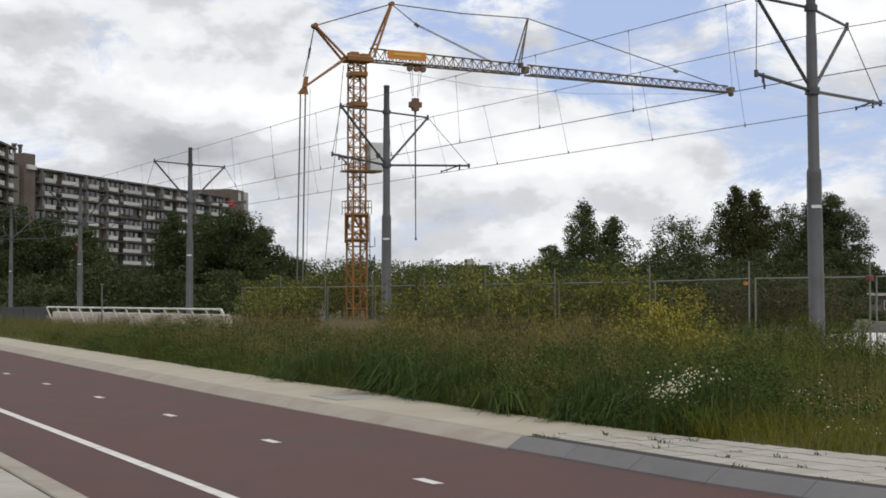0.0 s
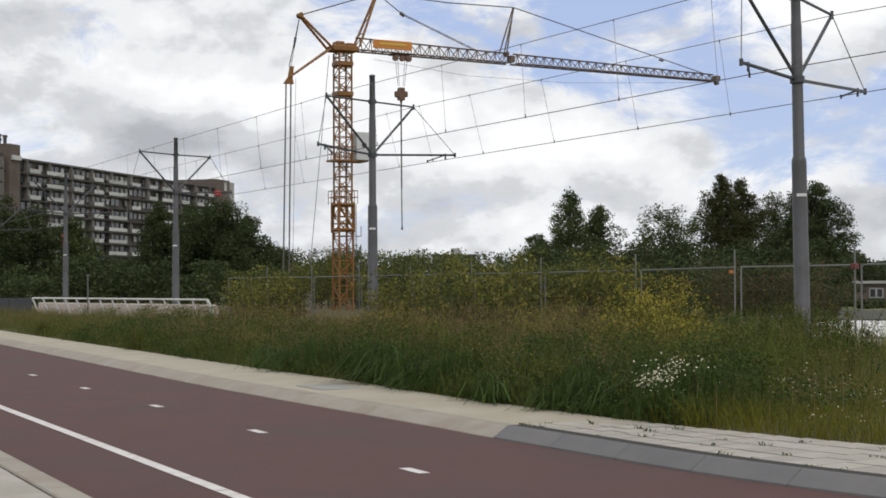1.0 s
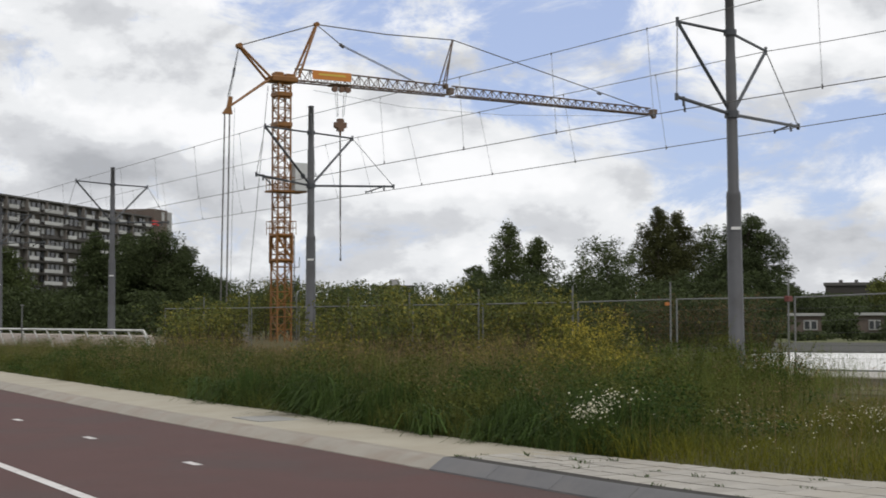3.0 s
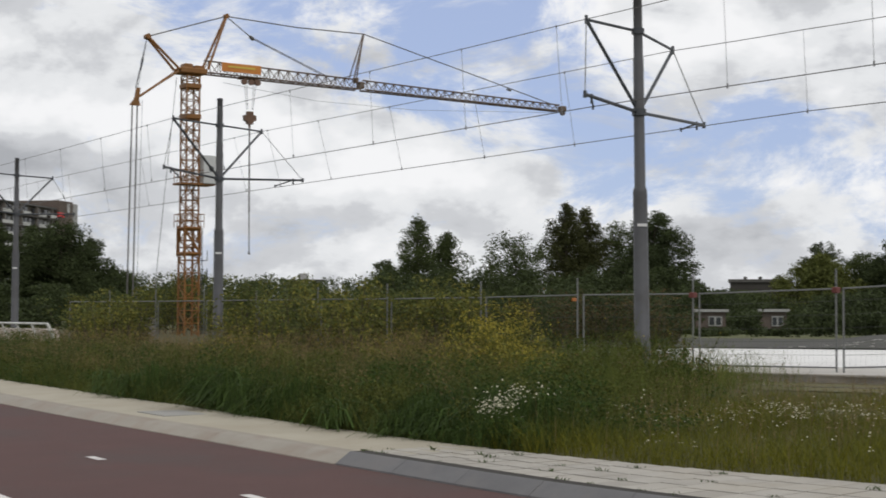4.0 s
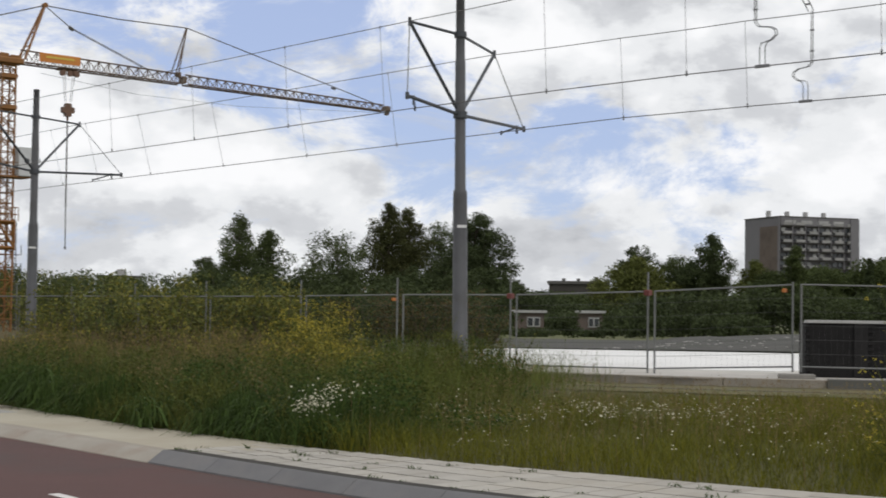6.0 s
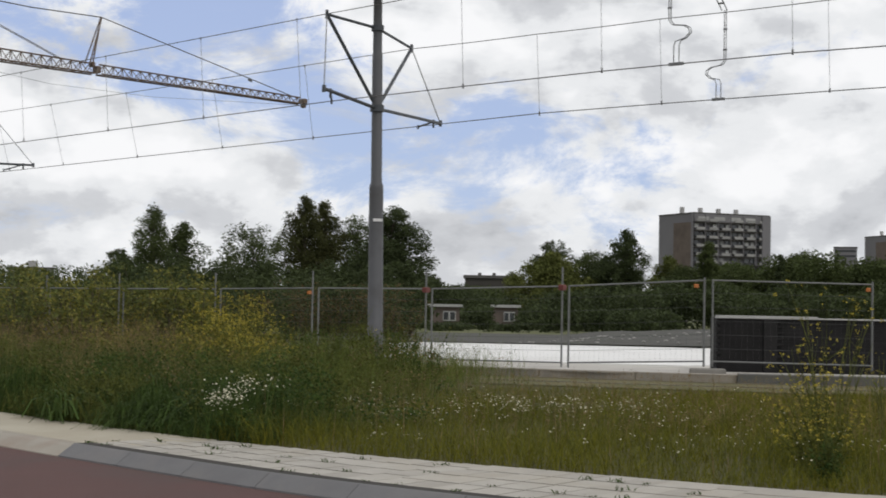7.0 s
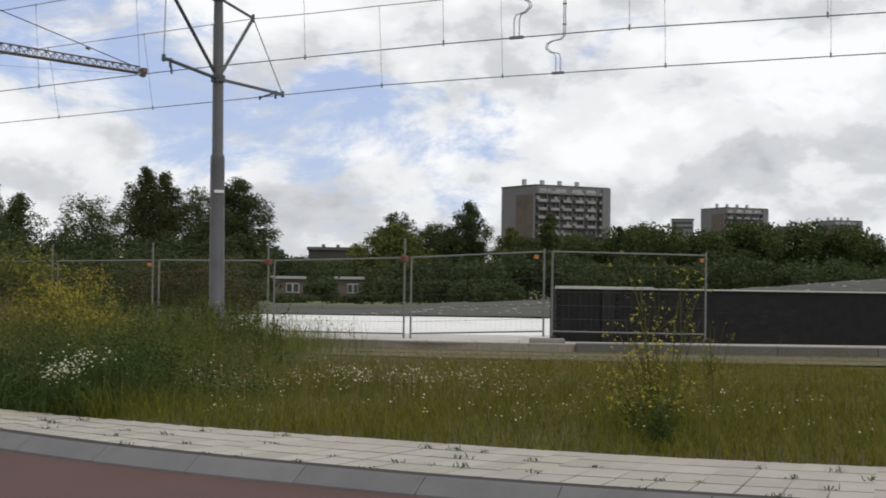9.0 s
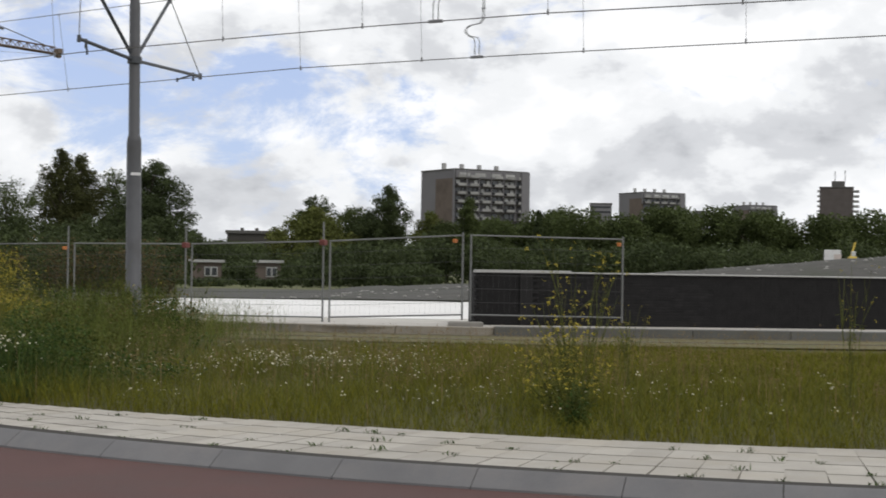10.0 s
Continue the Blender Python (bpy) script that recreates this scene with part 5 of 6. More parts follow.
g0 = random.Random(3)
thicket("far_woods", [(b + g0.uniform(-0.2, 0.2), 215 + g0.uniform(-12, 12), 5.6 + 1.2 * g0.random() + (0.5 if b < -2 else 0), 6.5) for b in np.arange(-8.5, 9.0, 0.75)], LEAF["mid"], "far line of dark green woods", 52000, 0.19, 5)
thicket("far_woods", [(b + g0.uniform(-0.2, 0.2), 200 + g0.uniform(-14, 14), (3.7 if 15.4 < b < 19.8 else 4.9) + 0.7 * g0.random(), 6.0) for b in np.arange(14.5, 24.5, 0.8)], LEAF["mid"], "far line of green woods", 24000, 0.19, 6)
thicket("far_woods", [(b + g0.uniform(-0.3, 0.3), 195 + g0.uniform(-14, 14), 7.9 + 1.7 * g0.random() + (0.6 if 32 < b < 38 else 0), 7.5) for b in np.arange(27.0, 47.0, 0.75)], LEAF["mid"], "dense dark green woods behind the bank", 170000, 0.21, 7)
thicket("undergrowth", [(b + g0.uniform(-0.2, 0.2), (112 if not 15.0 < b < 20.2 else 142) + g0.uniform(-10, 14), 2.4 + 1.5 * g0.random(), 4.0) for b in np.arange(3.2, 24.5, 0.7)] + [(17.5, 116, 2.2, 2.6), (15.5, 116, 1.6, 2.0), (19.5, 116, 1.9, 2.4)], LEAF["dark"], "dark undergrowth below the trees", 40000, 0.15, 8)
thicket("undergrowth", [(b + g0.uniform(-0.2, 0.2), 118 + g0.uniform(-12, 12), 2.3 + 1.6 * g0.random(), 4.2) for b in np.arange(-19.0, 3.4, 0.8)], LEAF["dark"], "dark undergrowth below the trees", 36000, 0.15, 9)
thicket("undergrowth", [(b + g0.uniform(-0.15, 0.15), 138 + g0.uniform(-4, 8), 4.6 + 1.6 * g0.random() - (1.6 if 7.2 < b < 8.4 else 0), 4.4) for b in np.concatenate([np.arange(4.4, 7.4, 0.42), np.arange(8.0, 15.2, 0.42)])], LEAF["dark"], "dark lower branches and bushes below the tall trees", 42000, 0.15, 19)
thicket("undergrowth", [(b + g0.uniform(-0.15, 0.15), 84 + g0.uniform(-6, 8), 1.9 + 0.7 * g0.random(), 2.8) for b in np.arange(10.4, 14.6, 0.45)], LEAF["dark"], "dark bushes behind the site fence", 16000, 0.11, 20)
thicket("undergrowth", [(b, 98 + 6 * math.sin(b * 7), 0.30 if 15.5 < b < 17.1 or 17.9 < b < 19.4 else 1.5, 1.5) for b in np.arange(14.6, 25.0, 0.35)], LEAF["dark"], "low dark bushes along the toe of the bank", 22000, 0.10, 23)
thicket("undergrowth", [(b + g0.uniform(-0.2, 0.2), 128 + g0.uniform(-8, 8), 3.0 + 1.6 * g0.random(), 4.6) for b in np.arange(24.5, 44.0, 0.6)], LEAF["dark"], "dark undergrowth behind the rubble bank", 46000, 0.15, 10)


def sapling(p, height, width, seed, count, mats=("sapling", "mid"), label="slender young shrub with small yellow-green leaves", leaf_size=0.045):
    g = random.Random(seed)
    ob = thing("shrub", pose(p[0], p[1], -0.05), label, "shrub", "shrubs by the fence")
    stems = Shape()
    cs, ss = [], []
    for k in range(9):
        a, q = g.uniform(0, 6.28), g.uniform(0.1, 0.5) * width
        x, y, z = q * math.cos(a), q * math.sin(a), height * g.uniform(0.6, 1.0)
        stems.tube((x * 0.2, y * 0.2, 0), (x * 0.6, y * 0.6, z * 0.5), 0.018, 0.012, 5)
        stems.tube((x * 0.6, y * 0.6, z * 0.5), (x, y, z), 0.012, 0.003, 4)
        for i in range(5):
            u = 0.25 + 0.75 * i / 4
            cs.append((x * u, y * u, z * u))
            ss.append((width * 0.16, width * 0.16, height * 0.10))
    part("stem", stems, M["bark"], ob)
    for k, m_ in enumerate(mats):
        tagged(part("foliage", leaves_mesh("foliage", cs, ss, count // len(mats), leaf_size, LEAF[m_], 0.2, seed + k, 0.6), None, ob), "", "", "", "stuff")


for k in range(56):
    b = -7.4 + 14.4 * k / 55 + g0.uniform(-0.3, 0.3)
    front = k % 5 in (0, 2) and b < 3.2 and not -5.2 < b < -1.4
    r = 47 - 1.45 * b + (g0.uniform(-7, -1.5) if front else g0.uniform(1.5, 9))
    if -4.6 < b < -2.1:
        r = 92 + g0.uniform(0, 6)
    top = 3.5 if r > 90 else 2.1 if b < -6 else 2.2 if front else 2.4 if b < 1.5 else 2.2
    sapling(bearing(b, r), top * g0.uniform(0.75, 1.15), 2.5, 100 + k, 900 if front else 1700, ("sapling", "willow") if k % 3 else ("willow", "mid"), leaf_size=0.05)
for k in range(16):
    b = 6.8 + 8.0 * k / 15
    sapling(bearing(b, 54 + g0.uniform(-3, 6)), 1.9 * g0.uniform(0.8, 1.2), 2.2, 150 + k, 1500, ("dark", "brown") if b > 10.4 else ("sapling", "brown") if k % 2 else ("mid", "dark"), leaf_size=0.045)

# ---------------------------------------------------------------- grass


def blades(name, base, h, lean, width, mat, label, seed):
    """Bent grass blades: five points each."""
    g = np.random.default_rng(seed)
    n_ = len(base)
    a = g.uniform(0, 2 * np.pi, n_)
    d = np.stack([np.cos(a), np.sin(a), np.zeros(n_)], 1)
    f = g.uniform(0, 2 * np.pi, n_)
    s = np.stack([np.cos(f), np.sin(f), np.zeros(n_)], 1) * (width * g.uniform(0.6, 1.4, n_))[:, None]
    up = np.array([0, 0, 1.0])
    mid = base + up * (h * 0.55)[:, None] + d * (h * lean * 0.35)[:, None]
    tip = base + up * (h * (1 - 0.25 * lean))[:, None] + d * (h * lean * 1.0)[:, None]
    e = s * 0.12
    v = np.stack([base - s, base + s, mid + s * 0.8, mid - s * 0.8, mid - s * 0.8, mid + s * 0.8, tip + e, tip - e], 1).reshape(-1, 3)
    return tagged(part(name, flat_mesh(name, v, 4, mat), mat), label, "grass", "", "stuff")


EDGE = np.array([[p[0], p[1]] for p in edge])
EDGE = EDGE[(EDGE[:, 1] < 75) & (EDGE[:, 0] < 15)]
TAN = np.gradient(EDGE, axis=0)
TAN /= np.linalg.norm(TAN, axis=1)[:, None]
NRM = np.stack([-TAN[:, 1], TAN[:, 0]], 1)


RAILS = np.array([[p[0], p[1]] for p in line_[::2]])


def tallness(p):
    """1 in the tall rough grass, 0 in the low meadow."""
    a, b = np.array([1.95, 14.7]), np.array([8.6, 26.5])
    d = (b - a) / np.linalg.norm(b - a)
    q = (p - a) @ np.array([-d[1], d[0]])
    q = q + 0.5 * np.sin(p[:, 1] * 1.3) + 0.3 * np.sin(p[:, 0] * 3.1 + p[:, 1])
    return np.clip(q / 1.6 + 0.5, 0, 1)


def spread(count, deep, power, seed, start=0.0):
    g = np.random.default_rng(seed)
    w = np.ones(len(EDGE))
    w[EDGE[:, 1] > 30] = 0.45
    i = g.choice(len(EDGE), count, p=w / w.sum())
    d = start + deep * g.random(count) ** power
    return EDGE[i] + NRM[i] * d[:, None] + TAN[i] * (g.random(count) * 0.5)[:, None], d, g


def lawn(name, count, deep, power, seed, tall, low_h, high_h, width, mat, label, keep=None, lean=(0.15, 0.6), start=-0.06):
    p, d, g = spread(count, deep, power, seed, start)
    t_ = tallness(p)
    ok = (g.random(len(p)) < (t_ if tall else 1 - t_))
    if keep is not None:
        ok &= keep(p, d, g)
    if not tall:
        to_ledge = np.min(np.linalg.norm(p[:, None, :] - RAILS[None], axis=2), axis=1)
        ok &= (to_ledge > 1.6) | (g.random(len(p)) < 0.5)
    p, d, t_ = p[ok], d[ok], t_[ok]
    bumps = np.array([1.3 * noise.noise((x * 0.6, y * 0.6, 4.0)) + 0.5 * noise.noise((x * 2.3, y * 2.3, 9.0)) for x, y in p])
    h = (low_h + (high_h - low_h) * g.random(len(p))) * np.clip(0.92 + (0.75 if tall else 0.5) * bumps, 0.4, 1.5)
    if tall:
        h *= np.clip(0.5 + d / 2.2, 0.5, 1.0) * np.clip(1.0 - (p[:, 1] - 24) / 40, 0.62, 1.0)
    else:
        h *= np.clip(1.2 - d / 13, 0.30, 1.0)
    base = np.concatenate([p, np.full((len(p), 1), 0.07)], 1)
    base[:, 2] -= 0.004 * d
    blades(name, base, h, g.uniform(*lean, len(p)), np.full(len(p), width), mat, label, seed)




def patch(p, k, seed):
    """Slow variation over the verge, so that kinds of grass grow in patches."""
    return np.array([noise.noise((x * k, y * k, seed)) for x, y in p])


def left_rough(p, d, g):
    return (p[:, 1] > 17 + 6 * g.random(len(p))) & (p[:, 0] < 3.0) & (patch(p, 0.35, 6.0) + 0.35 * g.normal(size=len(p)) > -0.1)


def right_rough(p, d, g):
    return (p[:, 1] < 27 + 6 * g.random(len(p))) & (patch(p, 0.5, 2.0) + 0.2 * g.normal(size=len(p)) > -0.15)


def light_rough(p, d, g):
    return patch(p, 0.5, 2.0) + 0.25 * g.normal(size=len(p)) < 0.12


lawn("tall_grass", 150000, 13, 1.4, 21, True, 0.32, 0.90, 0.0029, LEAF["tall"], "tall rough grass on the verge", light_rough, (0.1, 1.0))
lawn("deep_grass", 110000, 6, 1.3, 22, True, 0.20, 0.80, 0.0032, LEAF["deep"], "dense dark green grass beside the footway", right_rough, (0.2, 1.3))
lawn("fresh_grass", 60000, 13, 1.0, 28, True, 0.45, 0.95, 0.0027, LEAF["fresh"], "upright fresh green grass at the end of the tall verge", lambda p, d, g: (p[:, 0] > 2.2 + 1.5 * g.random(len(p))), (0.05, 0.6), 0.5)
lawn("seed_grass", 52000, 14, 0.9, 23, True, 0.68, 1.08, 0.0023, LEAF["straw"], "thin brownish seeding grass stems", left_rough, (0.05, 0.6), 0.8)


def herbs(name, count, seed, mat, label, x_range, deep, leaf_size, per, low_z=0.1, high_z=0.75):
    """Leafy weeds in loose mounds among the grass."""
    g = np.random.default_rng(seed)
    ok = np.where((EDGE[:, 0] > x_range[0]) & (EDGE[:, 0] < x_range[1]))[0]
    cs, ss = [], []
    for i in g.choice(ok, count):
        q = g.random() ** 1.3
        c = EDGE[i] + NRM[i] * (0.1 + deep * q)
        z = g.uniform(low_z, low_z + (high_z - low_z) * min(1, 0.35 + q * 2.5))
        cs.append((*c, z))
        s = g.uniform(0.12, 0.32)
        ss.append((s * 1.3, s * 1.3, s * 0.8))
    return tagged(part(name, leaves_mesh(name, cs, ss, count * per, leaf_size, mat, 0.2, seed, 0.6), mat), label, "weeds", "", "stuff")


herbs("weeds", 420, 61, LEAF["deep"], "dark leafy weeds among the tall grass", (-9.0, 2.3), 3.2, 0.019, 150)
herbs("weeds", 420, 62, LEAF["tall"], "green leafy weeds among the tall grass", (-12.0, 2.1), 4.5, 0.017, 150, 0.15, 0.85)
herbs("weeds", 130, 63, LEAF["straw"], "brownish flowering sorrel among the tall grass", (-9.0, 1.6), 6.0, 0.012, 60, 0.55, 1.0)
lawn("meadow_grass", 210000, 15, 1.3, 24, False, 0.10, 0.34, 0.0027, LEAF["meadow"], "low olive meadow grass on the verge", None, (0.2, 0.9), 0.0)
lawn("meadow_grass", 70000, 15, 1.1, 25, False, 0.16, 0.42, 0.0024, LEAF["tall"], "longer green meadow grass on the verge", None, (0.15, 0.7), 0.1)
lawn("meadow_grass", 30000, 16, 0.8, 27, False, 0.16, 0.34, 0.004, LEAF["meadow"], "olive grass towards the tram track", None, (0.2, 0.9), 4.0)
gf = np.random.default_rng(77)
fb, fr_ = np.radians(gf.uniform(20.0, 44.0, 52000)), np.sqrt(gf.uniform(13.0 ** 2, 25.5 ** 2, 52000))
fp = np.stack([np.sin(fb) * fr_, np.cos(fb) * fr_], 1)
lp_ = np.array([tuple(q) for q in curve([tuple(q) for q in LEDGE], 0.5)])
near_i = np.argmin(np.linalg.norm(fp[:, None, :] - lp_[None], axis=2), axis=1)
gone = np.min(np.linalg.norm(fp[:, None, :] - lp_[None], axis=2), axis=1)
fp = fp[(gf.random(len(fp)) < np.clip((np.degrees(fb) - 21) / 10, 0, 1)) & (fr_ > 13 + 4 * gf.random(len(fp))) & (gone > 0.75) & (fp[:, 1] < lp_[near_i][:, 1])]
fh = np.clip(0.17 + 0.10 * np.array([noise.noise((x * 0.7, y * 0.7, 2.0)) for x, y in fp]), 0.1, 0.4) * gf.uniform(0.5, 1.1, len(fp))
blades("meadow_grass", np.concatenate([fp, np.full((len(fp), 1), 0.055)], 1), fh, gf.uniform(0.2, 0.9, len(fp)), np.full(len(fp), 0.0045), LEAF["meadow"], "olive grass on the tram track bed", 78)
lawn("dry_stalks", 3000, 15, 1.1, 26, False, 0.30, 0.55, 0.0035, LEAF["straw"], "pale dry stalks in the meadow grass", None, (0.02, 0.2), 0.15)



def panicles(name, count, seed, mat, label, bearings, ranges, z, spread_z):
    """Loose feathery seed heads on thin stems."""
    g = np.random.default_rng(seed)
    b = np.radians(g.uniform(*bearings, count))
    r = np.sqrt(g.uniform(ranges[0] ** 2, ranges[1] ** 2, count))
    thick = np.array([noise.noise((math.sin(q) * w * 0.5, math.cos(q) * w * 0.5, seed)) for q, w in zip(b, r)])
    ok = g.random(count) < np.clip(0.45 + 1.1 * thick, 0.08, 1)
    b, r = b[ok], r[ok]
    xy = np.stack([np.sin(b) * r, np.cos(b) * r], 1)
    near_ = np.argmin(((xy[:, None, :] - EDGE[None]) ** 2).sum(2), axis=1)
    inside = ((xy - EDGE[near_]) * NRM[near_]).sum(1) > 0.5
    b, r = b[inside], r[inside]
    tops = np.stack([np.sin(b) * r, np.cos(b) * r, z + spread_z * g.normal(size=len(b))], 1)
    tagged(part(name, leaves_mesh(name, tops, np.full((len(tops), 3), (0.025, 0.025, 0.06)), len(tops) * 9, 0.0075, mat, 0.6, seed, 0.6), mat), label, "grass", "", "stuff")
    foot = tops.copy()
    foot[:, 2] = 0.05
    blades("seed_stems", foot, tops[:, 2] - 0.03, np.zeros(len(foot)), np.full(len(foot), 0.0014), mat, "thin stems of the seeding grass", seed + 1)


panicles("seed_heads", 5600, 91, LEAF["straw"], "pale brown seed heads over the meadow grass", (13.0, 44.0), (14.5, 25.5), 0.37, 0.05)
panicles("seed_heads", 5200, 93, LEAF["straw"], "reddish brown seed heads above the tall verge grass", (-10.5, 6.5), (19.0, 34.0), 0.92, 0.10)
panicles("seed_heads", 1600, 95, LEAF["fresh"], "green seed heads at the end of the tall grass", (8.0, 18.2), (19.0, 27.0), 0.82, 0.12)


def tussocks(name, count, seed, mat, label, x_range, reach, blades_each=150, broad=0.0026):
    """Clumps of long blades that arch outwards and down over the pavement edge."""
    g = np.random.default_rng(seed)
    ok = np.where((EDGE[:, 0] > x_range[0]) & (EDGE[:, 0] < x_range[1]))[0]
    quads = []
    up = np.array([0, 0, 1.0])
    for i in g.choice(ok, count):
        c = np.array([*(EDGE[i] + NRM[i] * g.uniform(0.05, 1.2)), 0.08])
        size = g.uniform(0.4, 1.1)
        n_ = blades_each
        sweep = np.array([g.normal(), g.normal(), 0.0]) * 0.45     # the whole clump leans one way
        a = g.uniform(0, 2 * np.pi, n_)
        d = np.stack([np.cos(a), np.sin(a), np.zeros(n_)], 1) * g.uniform(0.5, 1.2, (n_, 1)) + sweep
        out = (reach * size * g.uniform(0.2, 1.0, n_))[:, None]
        top = (0.50 * size * g.uniform(0.25, 1.2, n_))[:, None]
        s = np.cross(d, up) * (broad * g.uniform(0.5, 1.4, n_))[:, None]
        c = c + g.normal(size=(n_, 3)) * np.array([0.10, 0.10, 0.0])
        p0 = c + d * 0.05
        p1 = c + d * out * 0.35 + up * top
        p2 = c + d * out * 0.75 + up * top * 0.95
        p3 = c + d * out * 1.15 + up * np.maximum(top * 0.35, 0.02)
        for q, r in ((p0, p1), (p1, p2), (p2, p3)):
            quads.append(np.stack([q - s, q + s, r + s, r - s], 1).reshape(-1, 3))
    return tagged(part(name, flat_mesh(name, np.concatenate(quads), 4, mat), mat), label, "grass", "", "stuff")


tussocks("tussocks", 22, 41, LEAF["deep"], "arching dark grass tussocks over the footway edge", (-3.2, 2.3), 0.55, 260)
tussocks("tussocks", 16, 42, LEAF["tall"], "arching green grass tussocks along the footway", (-12.0, 1.6), 0.48, 150)
tussocks("tussocks", 14, 43, LEAF["deep"], "broad arching grass clumps leaning over the footway", (-0.9, 2.0), 0.75, 220, 0.0044)
# weeds in the joints of the tiles
g = np.random.default_rng(52)
tuft = np.repeat(np.array(CORNERS), 14, axis=0) + g.normal(size=(len(CORNERS) * 14, 3)) * np.array([0.035, 0.035, 0.0])
blades("joint_weeds", tuft, g.uniform(0.008, 0.045, len(tuft)) * np.repeat(g.uniform(0.4, 1.5, len(CORNERS)), 14), g.uniform(0.5, 1.6, len(tuft)), np.full(len(tuft), 0.005), LEAF["deep"], "small weeds in the pavement joints", 53)


def flowers(name, pts, size, mat, label, seed, up=0.8):
    """Small flower heads of six petals."""
    g = np.random.default_rng(seed)
    n_ = len(pts)
    nrm = g.normal(size=(n_, 3)) * 0.5 + np.array([0, -0.25, up])
    nrm /= np.linalg.norm(nrm, axis=1)[:, None]
    a = np.cross(nrm, g.normal(size=(n_, 3)))
    a /= np.linalg.norm(a, axis=1)[:, None]
    b = np.cross(nrm, a)
    s = (size * g.uniform(0.6, 1.25, n_))[:, None]
    v = np.stack([pts + (a * math.cos(k * math.pi / 3) + b * math.sin(k * math.pi / 3)) * s + nrm * s * (0.25 if k % 2 else 0) for k in range(6)], 1).reshape(-1, 3)
    return tagged(part(name, flat_mesh(name, v, 6, mat), mat), label, "flowers", "", "stuff")


def drift(clusters, seed):
    g = np.random.default_rng(seed)
    out = []
    for b, r, w, dpt, n_, z, dz in clusters:
        c = np.array([math.sin(radians(b)) * r, math.cos(radians(b)) * r])
        rad = np.array([math.sin(radians(b)), math.cos(radians(b))])
        tan = np.array([rad[1], -rad[0]])
        q = c + tan * (g.normal(size=(n_, 1)) * w) + rad * (g.normal(size=(n_, 1)) * dpt)
        n_ = max(6, int(n_ * 0.5))
        q = q[:n_]
        out.append(np.concatenate([q, (z * 0.92 + dz * g.normal(size=(n_, 1)))], 1))
    return np.concatenate(out)


DAISIES = [(8.75, 14.9, 0.14, 0.12, 80, 0.52, 0.06), (11.6, 15.5, 0.7, 0.9, 60, 0.40, 0.06), (14.2, 15.8, 0.8, 1.2, 110, 0.40, 0.06), (13.6, 13.2, 0.4, 0.35, 130, 0.38, 0.06), (17.5, 16.5, 0.6, 0.9, 80, 0.42, 0.06), (19.9, 17.0, 0.5, 0.6, 240, 0.42, 0.05), (22.6, 17.5, 0.7, 0.6, 330, 0.42, 0.05), (24.2, 15.5, 0.5, 0.8, 60, 0.4, 0.05), (25.6, 12.5, 0.4, 0.4, 40, 0.40, 0.05), (30.8, 12.2, 0.3, 0.4, 40, 0.42, 0.06), (34.2, 11.4, 0.25, 0.25, 34, 0.42, 0.05), (38.6, 13.5, 0.9, 0.9, 80, 0.42, 0.05), (36, 15, 1.2, 1.5, 50, 0.4, 0.05), (28.5, 15, 1.2, 1.5, 60, 0.4, 0.05), (20.5, 13.0, 1.8, 1.4, 60, 0.36, 0.05), (32, 13.0, 2.0, 1.6, 50, 0.38, 0.05), (40, 12, 1.0, 1.0, 40, 0.38, 0.05)]
dp = drift(DAISIES, 31)
gap = np.array([(((q[:2] - EDGE) * NRM)[np.argmin(((q[:2] - EDGE) ** 2).sum(1))]).sum() for q in dp])
dp = np.repeat(dp[gap > 0.25][::2], 3, axis=0)
dp = dp + rng.normal(size=dp.shape) * np.array([0.045, 0.045, 0.02])
flowers("daisies", dp, 0.0076, LEAF["daisy"], "drifts of small white daisies in the meadow", 32)
blades("daisy_stalks", np.concatenate([dp[:, :2], np.full((len(dp), 1), 0.06)], 1), dp[:, 2] - 0.07, np.full(len(dp), 0.0), np.full(len(dp), 0.003), LEAF["tall"], "thin daisy stalks", 33)


up_ = drift([(8.45, 14.9, 0.09, 0.12, 230, 0.56, 0.05), (8.9, 14.95, 0.10, 0.12, 130, 0.63, 0.05), (9.6, 15.1, 0.16, 0.15, 110, 0.73, 0.04)], 35)
flowers("white_umbels", up_, 0.0096, LEAF["daisy"], "patch of white flowering umbels at the edge of the tall grass", 36, 0.5)
blades("umbel_stalks", np.concatenate([up_[:, :2], np.full((len(up_), 1), 0.25)], 1), up_[:, 2] - 0.26, np.full(len(up_), 0.0), np.full(len(up_), 0.003), LEAF["deep"], "thin stalks of the white umbels", 37)


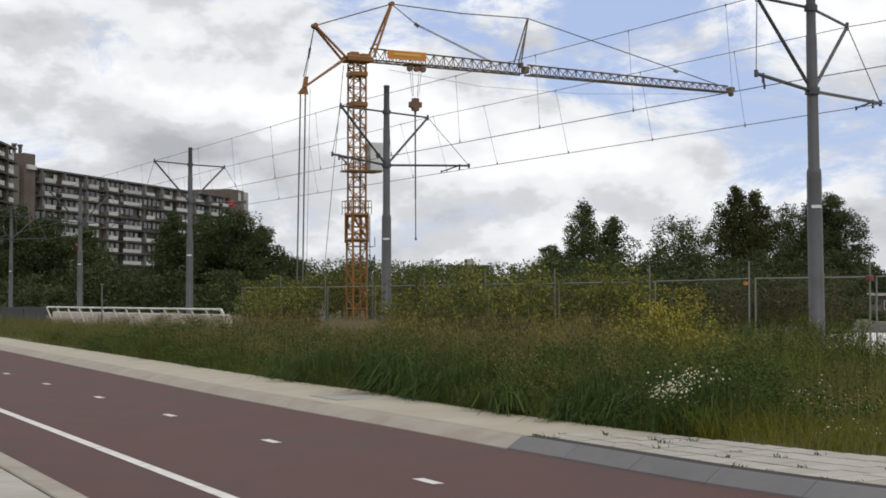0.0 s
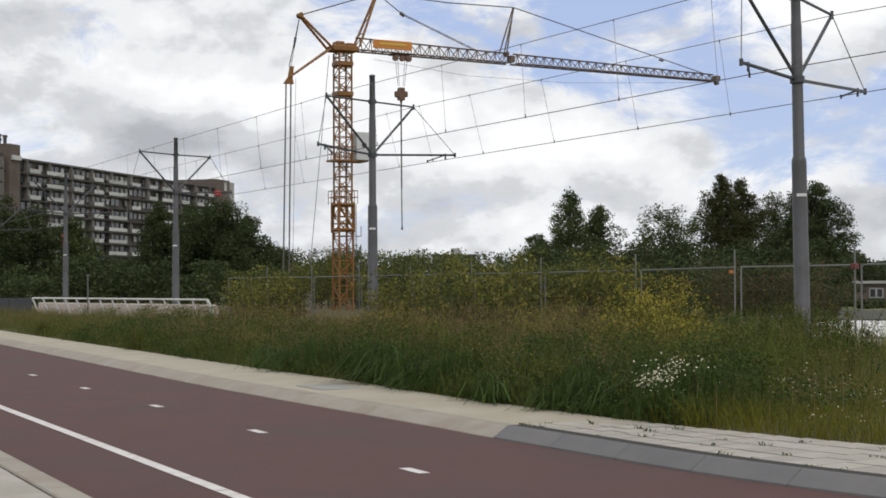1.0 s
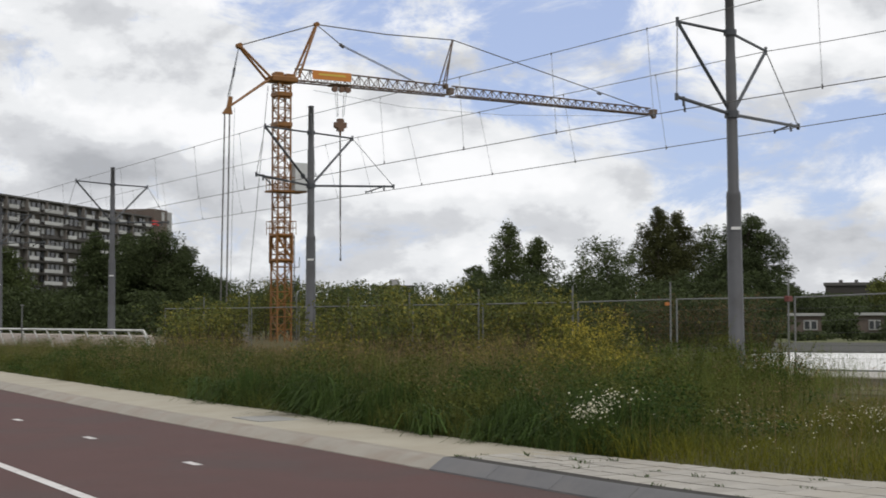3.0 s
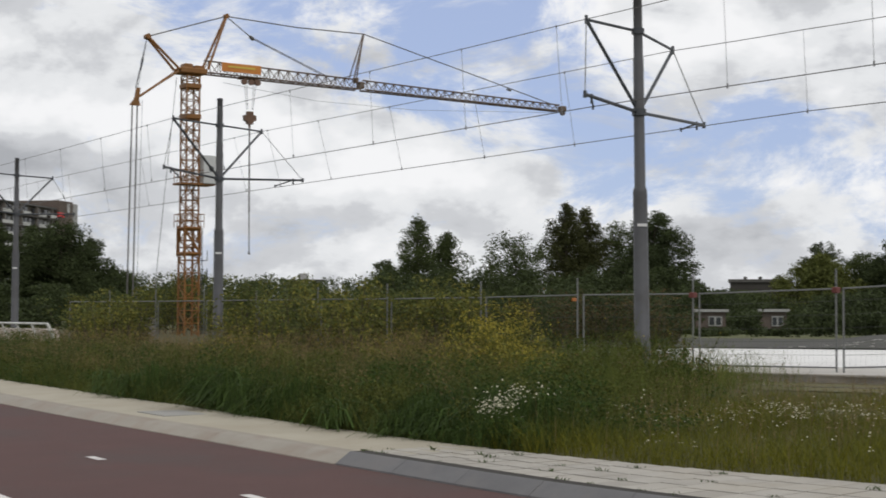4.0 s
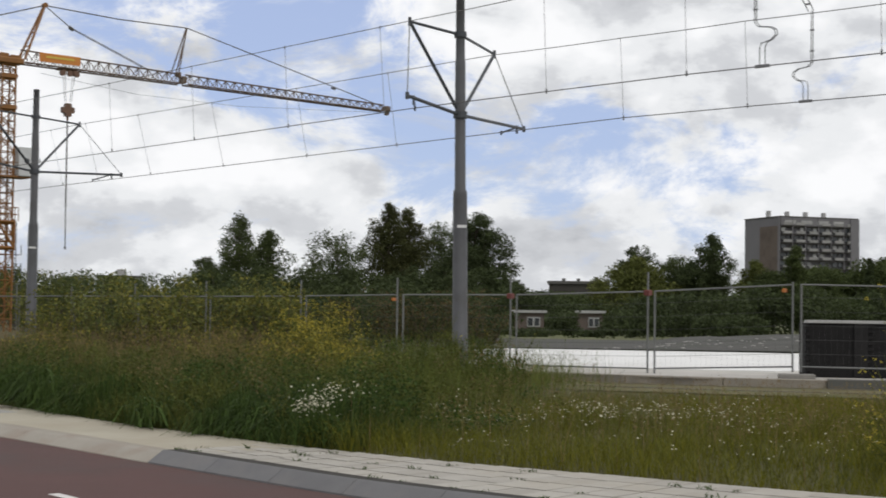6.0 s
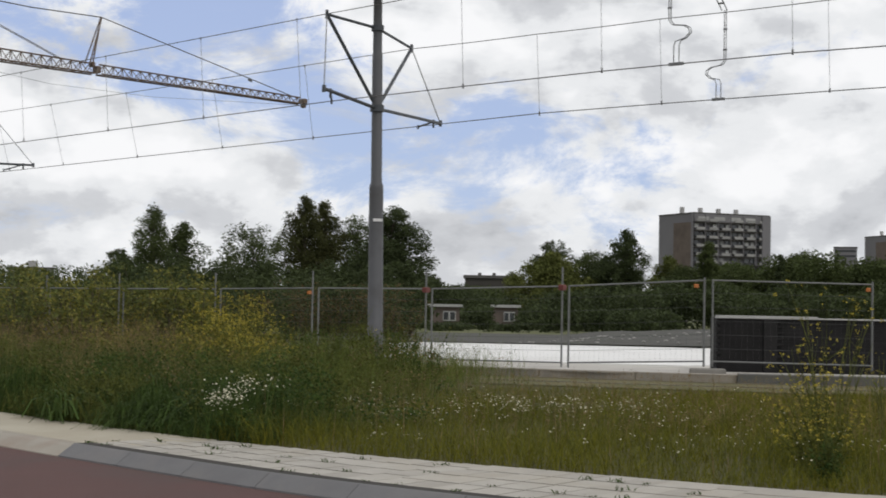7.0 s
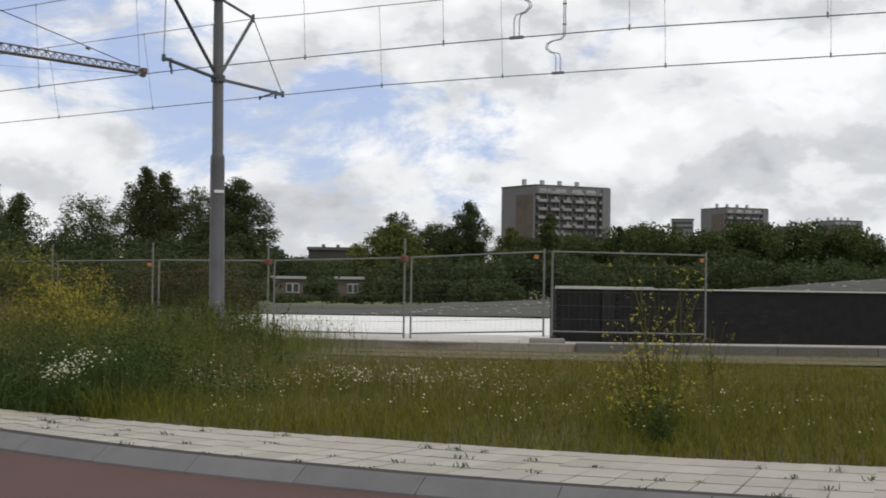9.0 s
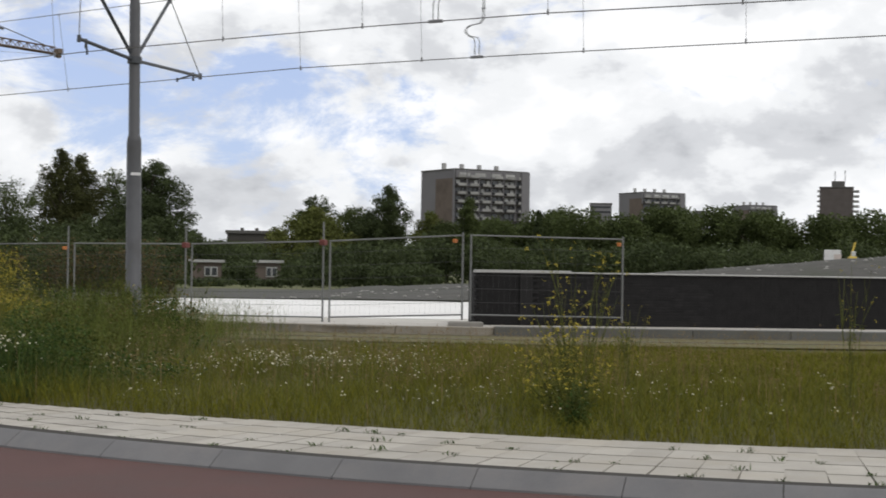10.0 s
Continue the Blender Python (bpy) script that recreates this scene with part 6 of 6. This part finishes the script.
def rape_plant(p, height, width, stems_n, seed, label, heads=60, leafy=400, leaf_mat="sapling", leaf_size=0.030, petal=0.0115):
    g = random.Random(seed)
    gn = np.random.default_rng(seed)
    ob = thing("flowering_shrub", pose(p[0], p[1], 0.03), label, "flowering plant", "yellow flowering plants")
    st, cs, ss, tips = Shape(), [], [], []
    for k in range(stems_n):
        a, q = g.uniform(0, 6.28), width * 0.5 * math.sqrt(g.random())
        x, y, z = q * math.cos(a), q * math.sin(a), height * g.uniform(0.45, 1.0)
        m_ = Vector((x * 0.5, y * 0.5, z * 0.55))
        st.tube((x * 0.15, y * 0.15, 0), m_, 0.006, 0.004, 4)
        st.tube(m_, (x, y, z), 0.004, 0.002, 4)
        tips.append((x, y, z))
        for i in range(3):
            e = m_.lerp(Vector((x, y, z)), g.random()) + Vector((g.uniform(-1, 1), g.uniform(-1, 1), g.uniform(0.1, 0.8))) * 0.13
            st.tube(m_.lerp(Vector((x, y, z)), g.random() * 0.6), e, 0.004, 0.002, 3)
            tips.append(tuple(e))
        for u in (0.15, 0.35, 0.55, 0.75):
            cs.append((x * u, y * u, z * u))
            ss.append((0.12, 0.12, 0.12))
    part("stem", st, LEAF["tall"], ob)
    if leafy:
        tagged(part("foliage", leaves_mesh("foliage", cs, ss, leafy, leaf_size, LEAF[leaf_mat], 0.3, seed, 0.7), None, ob), "", "", "", "stuff")
    t_ = np.array(tips)
    pts = t_[gn.integers(0, len(t_), heads)] + gn.normal(size=(heads, 3)) * np.array([0.05, 0.05, 0.05])
    n_ = len(pts)
    f = leaves_mesh("blossom", pts, np.full((n_, 3), 0.02), n_ * 4, petal, LEAF["rape"], -0.3, seed)
    tagged(part("blossom", f, None, ob, "small yellow flowers"), "", "", "", "stuff")


for k in range(16):
    mid_ = 1 - abs(k - 8) / 9
    rape_plant(bearing(6.5 + 3.9 * k / 15, 24 + g0.uniform(-2.5, 2)), (1.15 + 0.62 * mid_) * g0.uniform(0.8, 1.06), 0.95, 13, 300 + k, "tall yellow flowering rape among the rough grass", int(60 + 230 * mid_ ** 2), 520)
for k in range(10):
    rape_plant(bearing(g0.uniform(-3.0, 6.0), 30 + g0.uniform(-4, 4)), 1.5 * g0.uniform(0.75, 1.05), 1.2, 14, 330 + k, "leafy rape plants with few yellow flowers", 30, 420)
for k in range(9):
    rape_plant(bearing(11.2 + 4.5 * k / 8, 25.5 + g0.uniform(-2, 2)), 1.3 * g0.uniform(0.8, 1.1), 1.2, 18, 360 + k, "leafy green weeds round the tram mast", 3, 2600, "tall" if k % 2 else "deep", 0.018)
rape_plant(bearing(31.35, 13.3), 1.62, 0.85, 22, 341, "sparse yellow flowering mustard in the meadow", 170, 110, "tall", 0.02, 0.0105)
rape_plant(bearing(31.0, 13.0), 0.95, 0.9, 24, 342, "yellow flowering mustard in the meadow", 190, 260, "tall", 0.02, 0.0105)
rape_plant(bearing(31.5, 12.3), 0.55, 0.30, 14, 345, "dark leafy weed at the foot of the mustard", 2, 620, "deep", 0.016, 0.007)
rape_plant(bearing(33.2, 16.0), 1.05, 0.7, 9, 343, "sparse yellow flowering mustard in the meadow", 40, 40, "tall", 0.02, 0.008)
rape_plant(bearing(41.4, 15.0), 1.5, 0.7, 7, 344, "sparse yellow flowering mustard in the meadow", 30, 30, "tall", 0.02, 0.008)
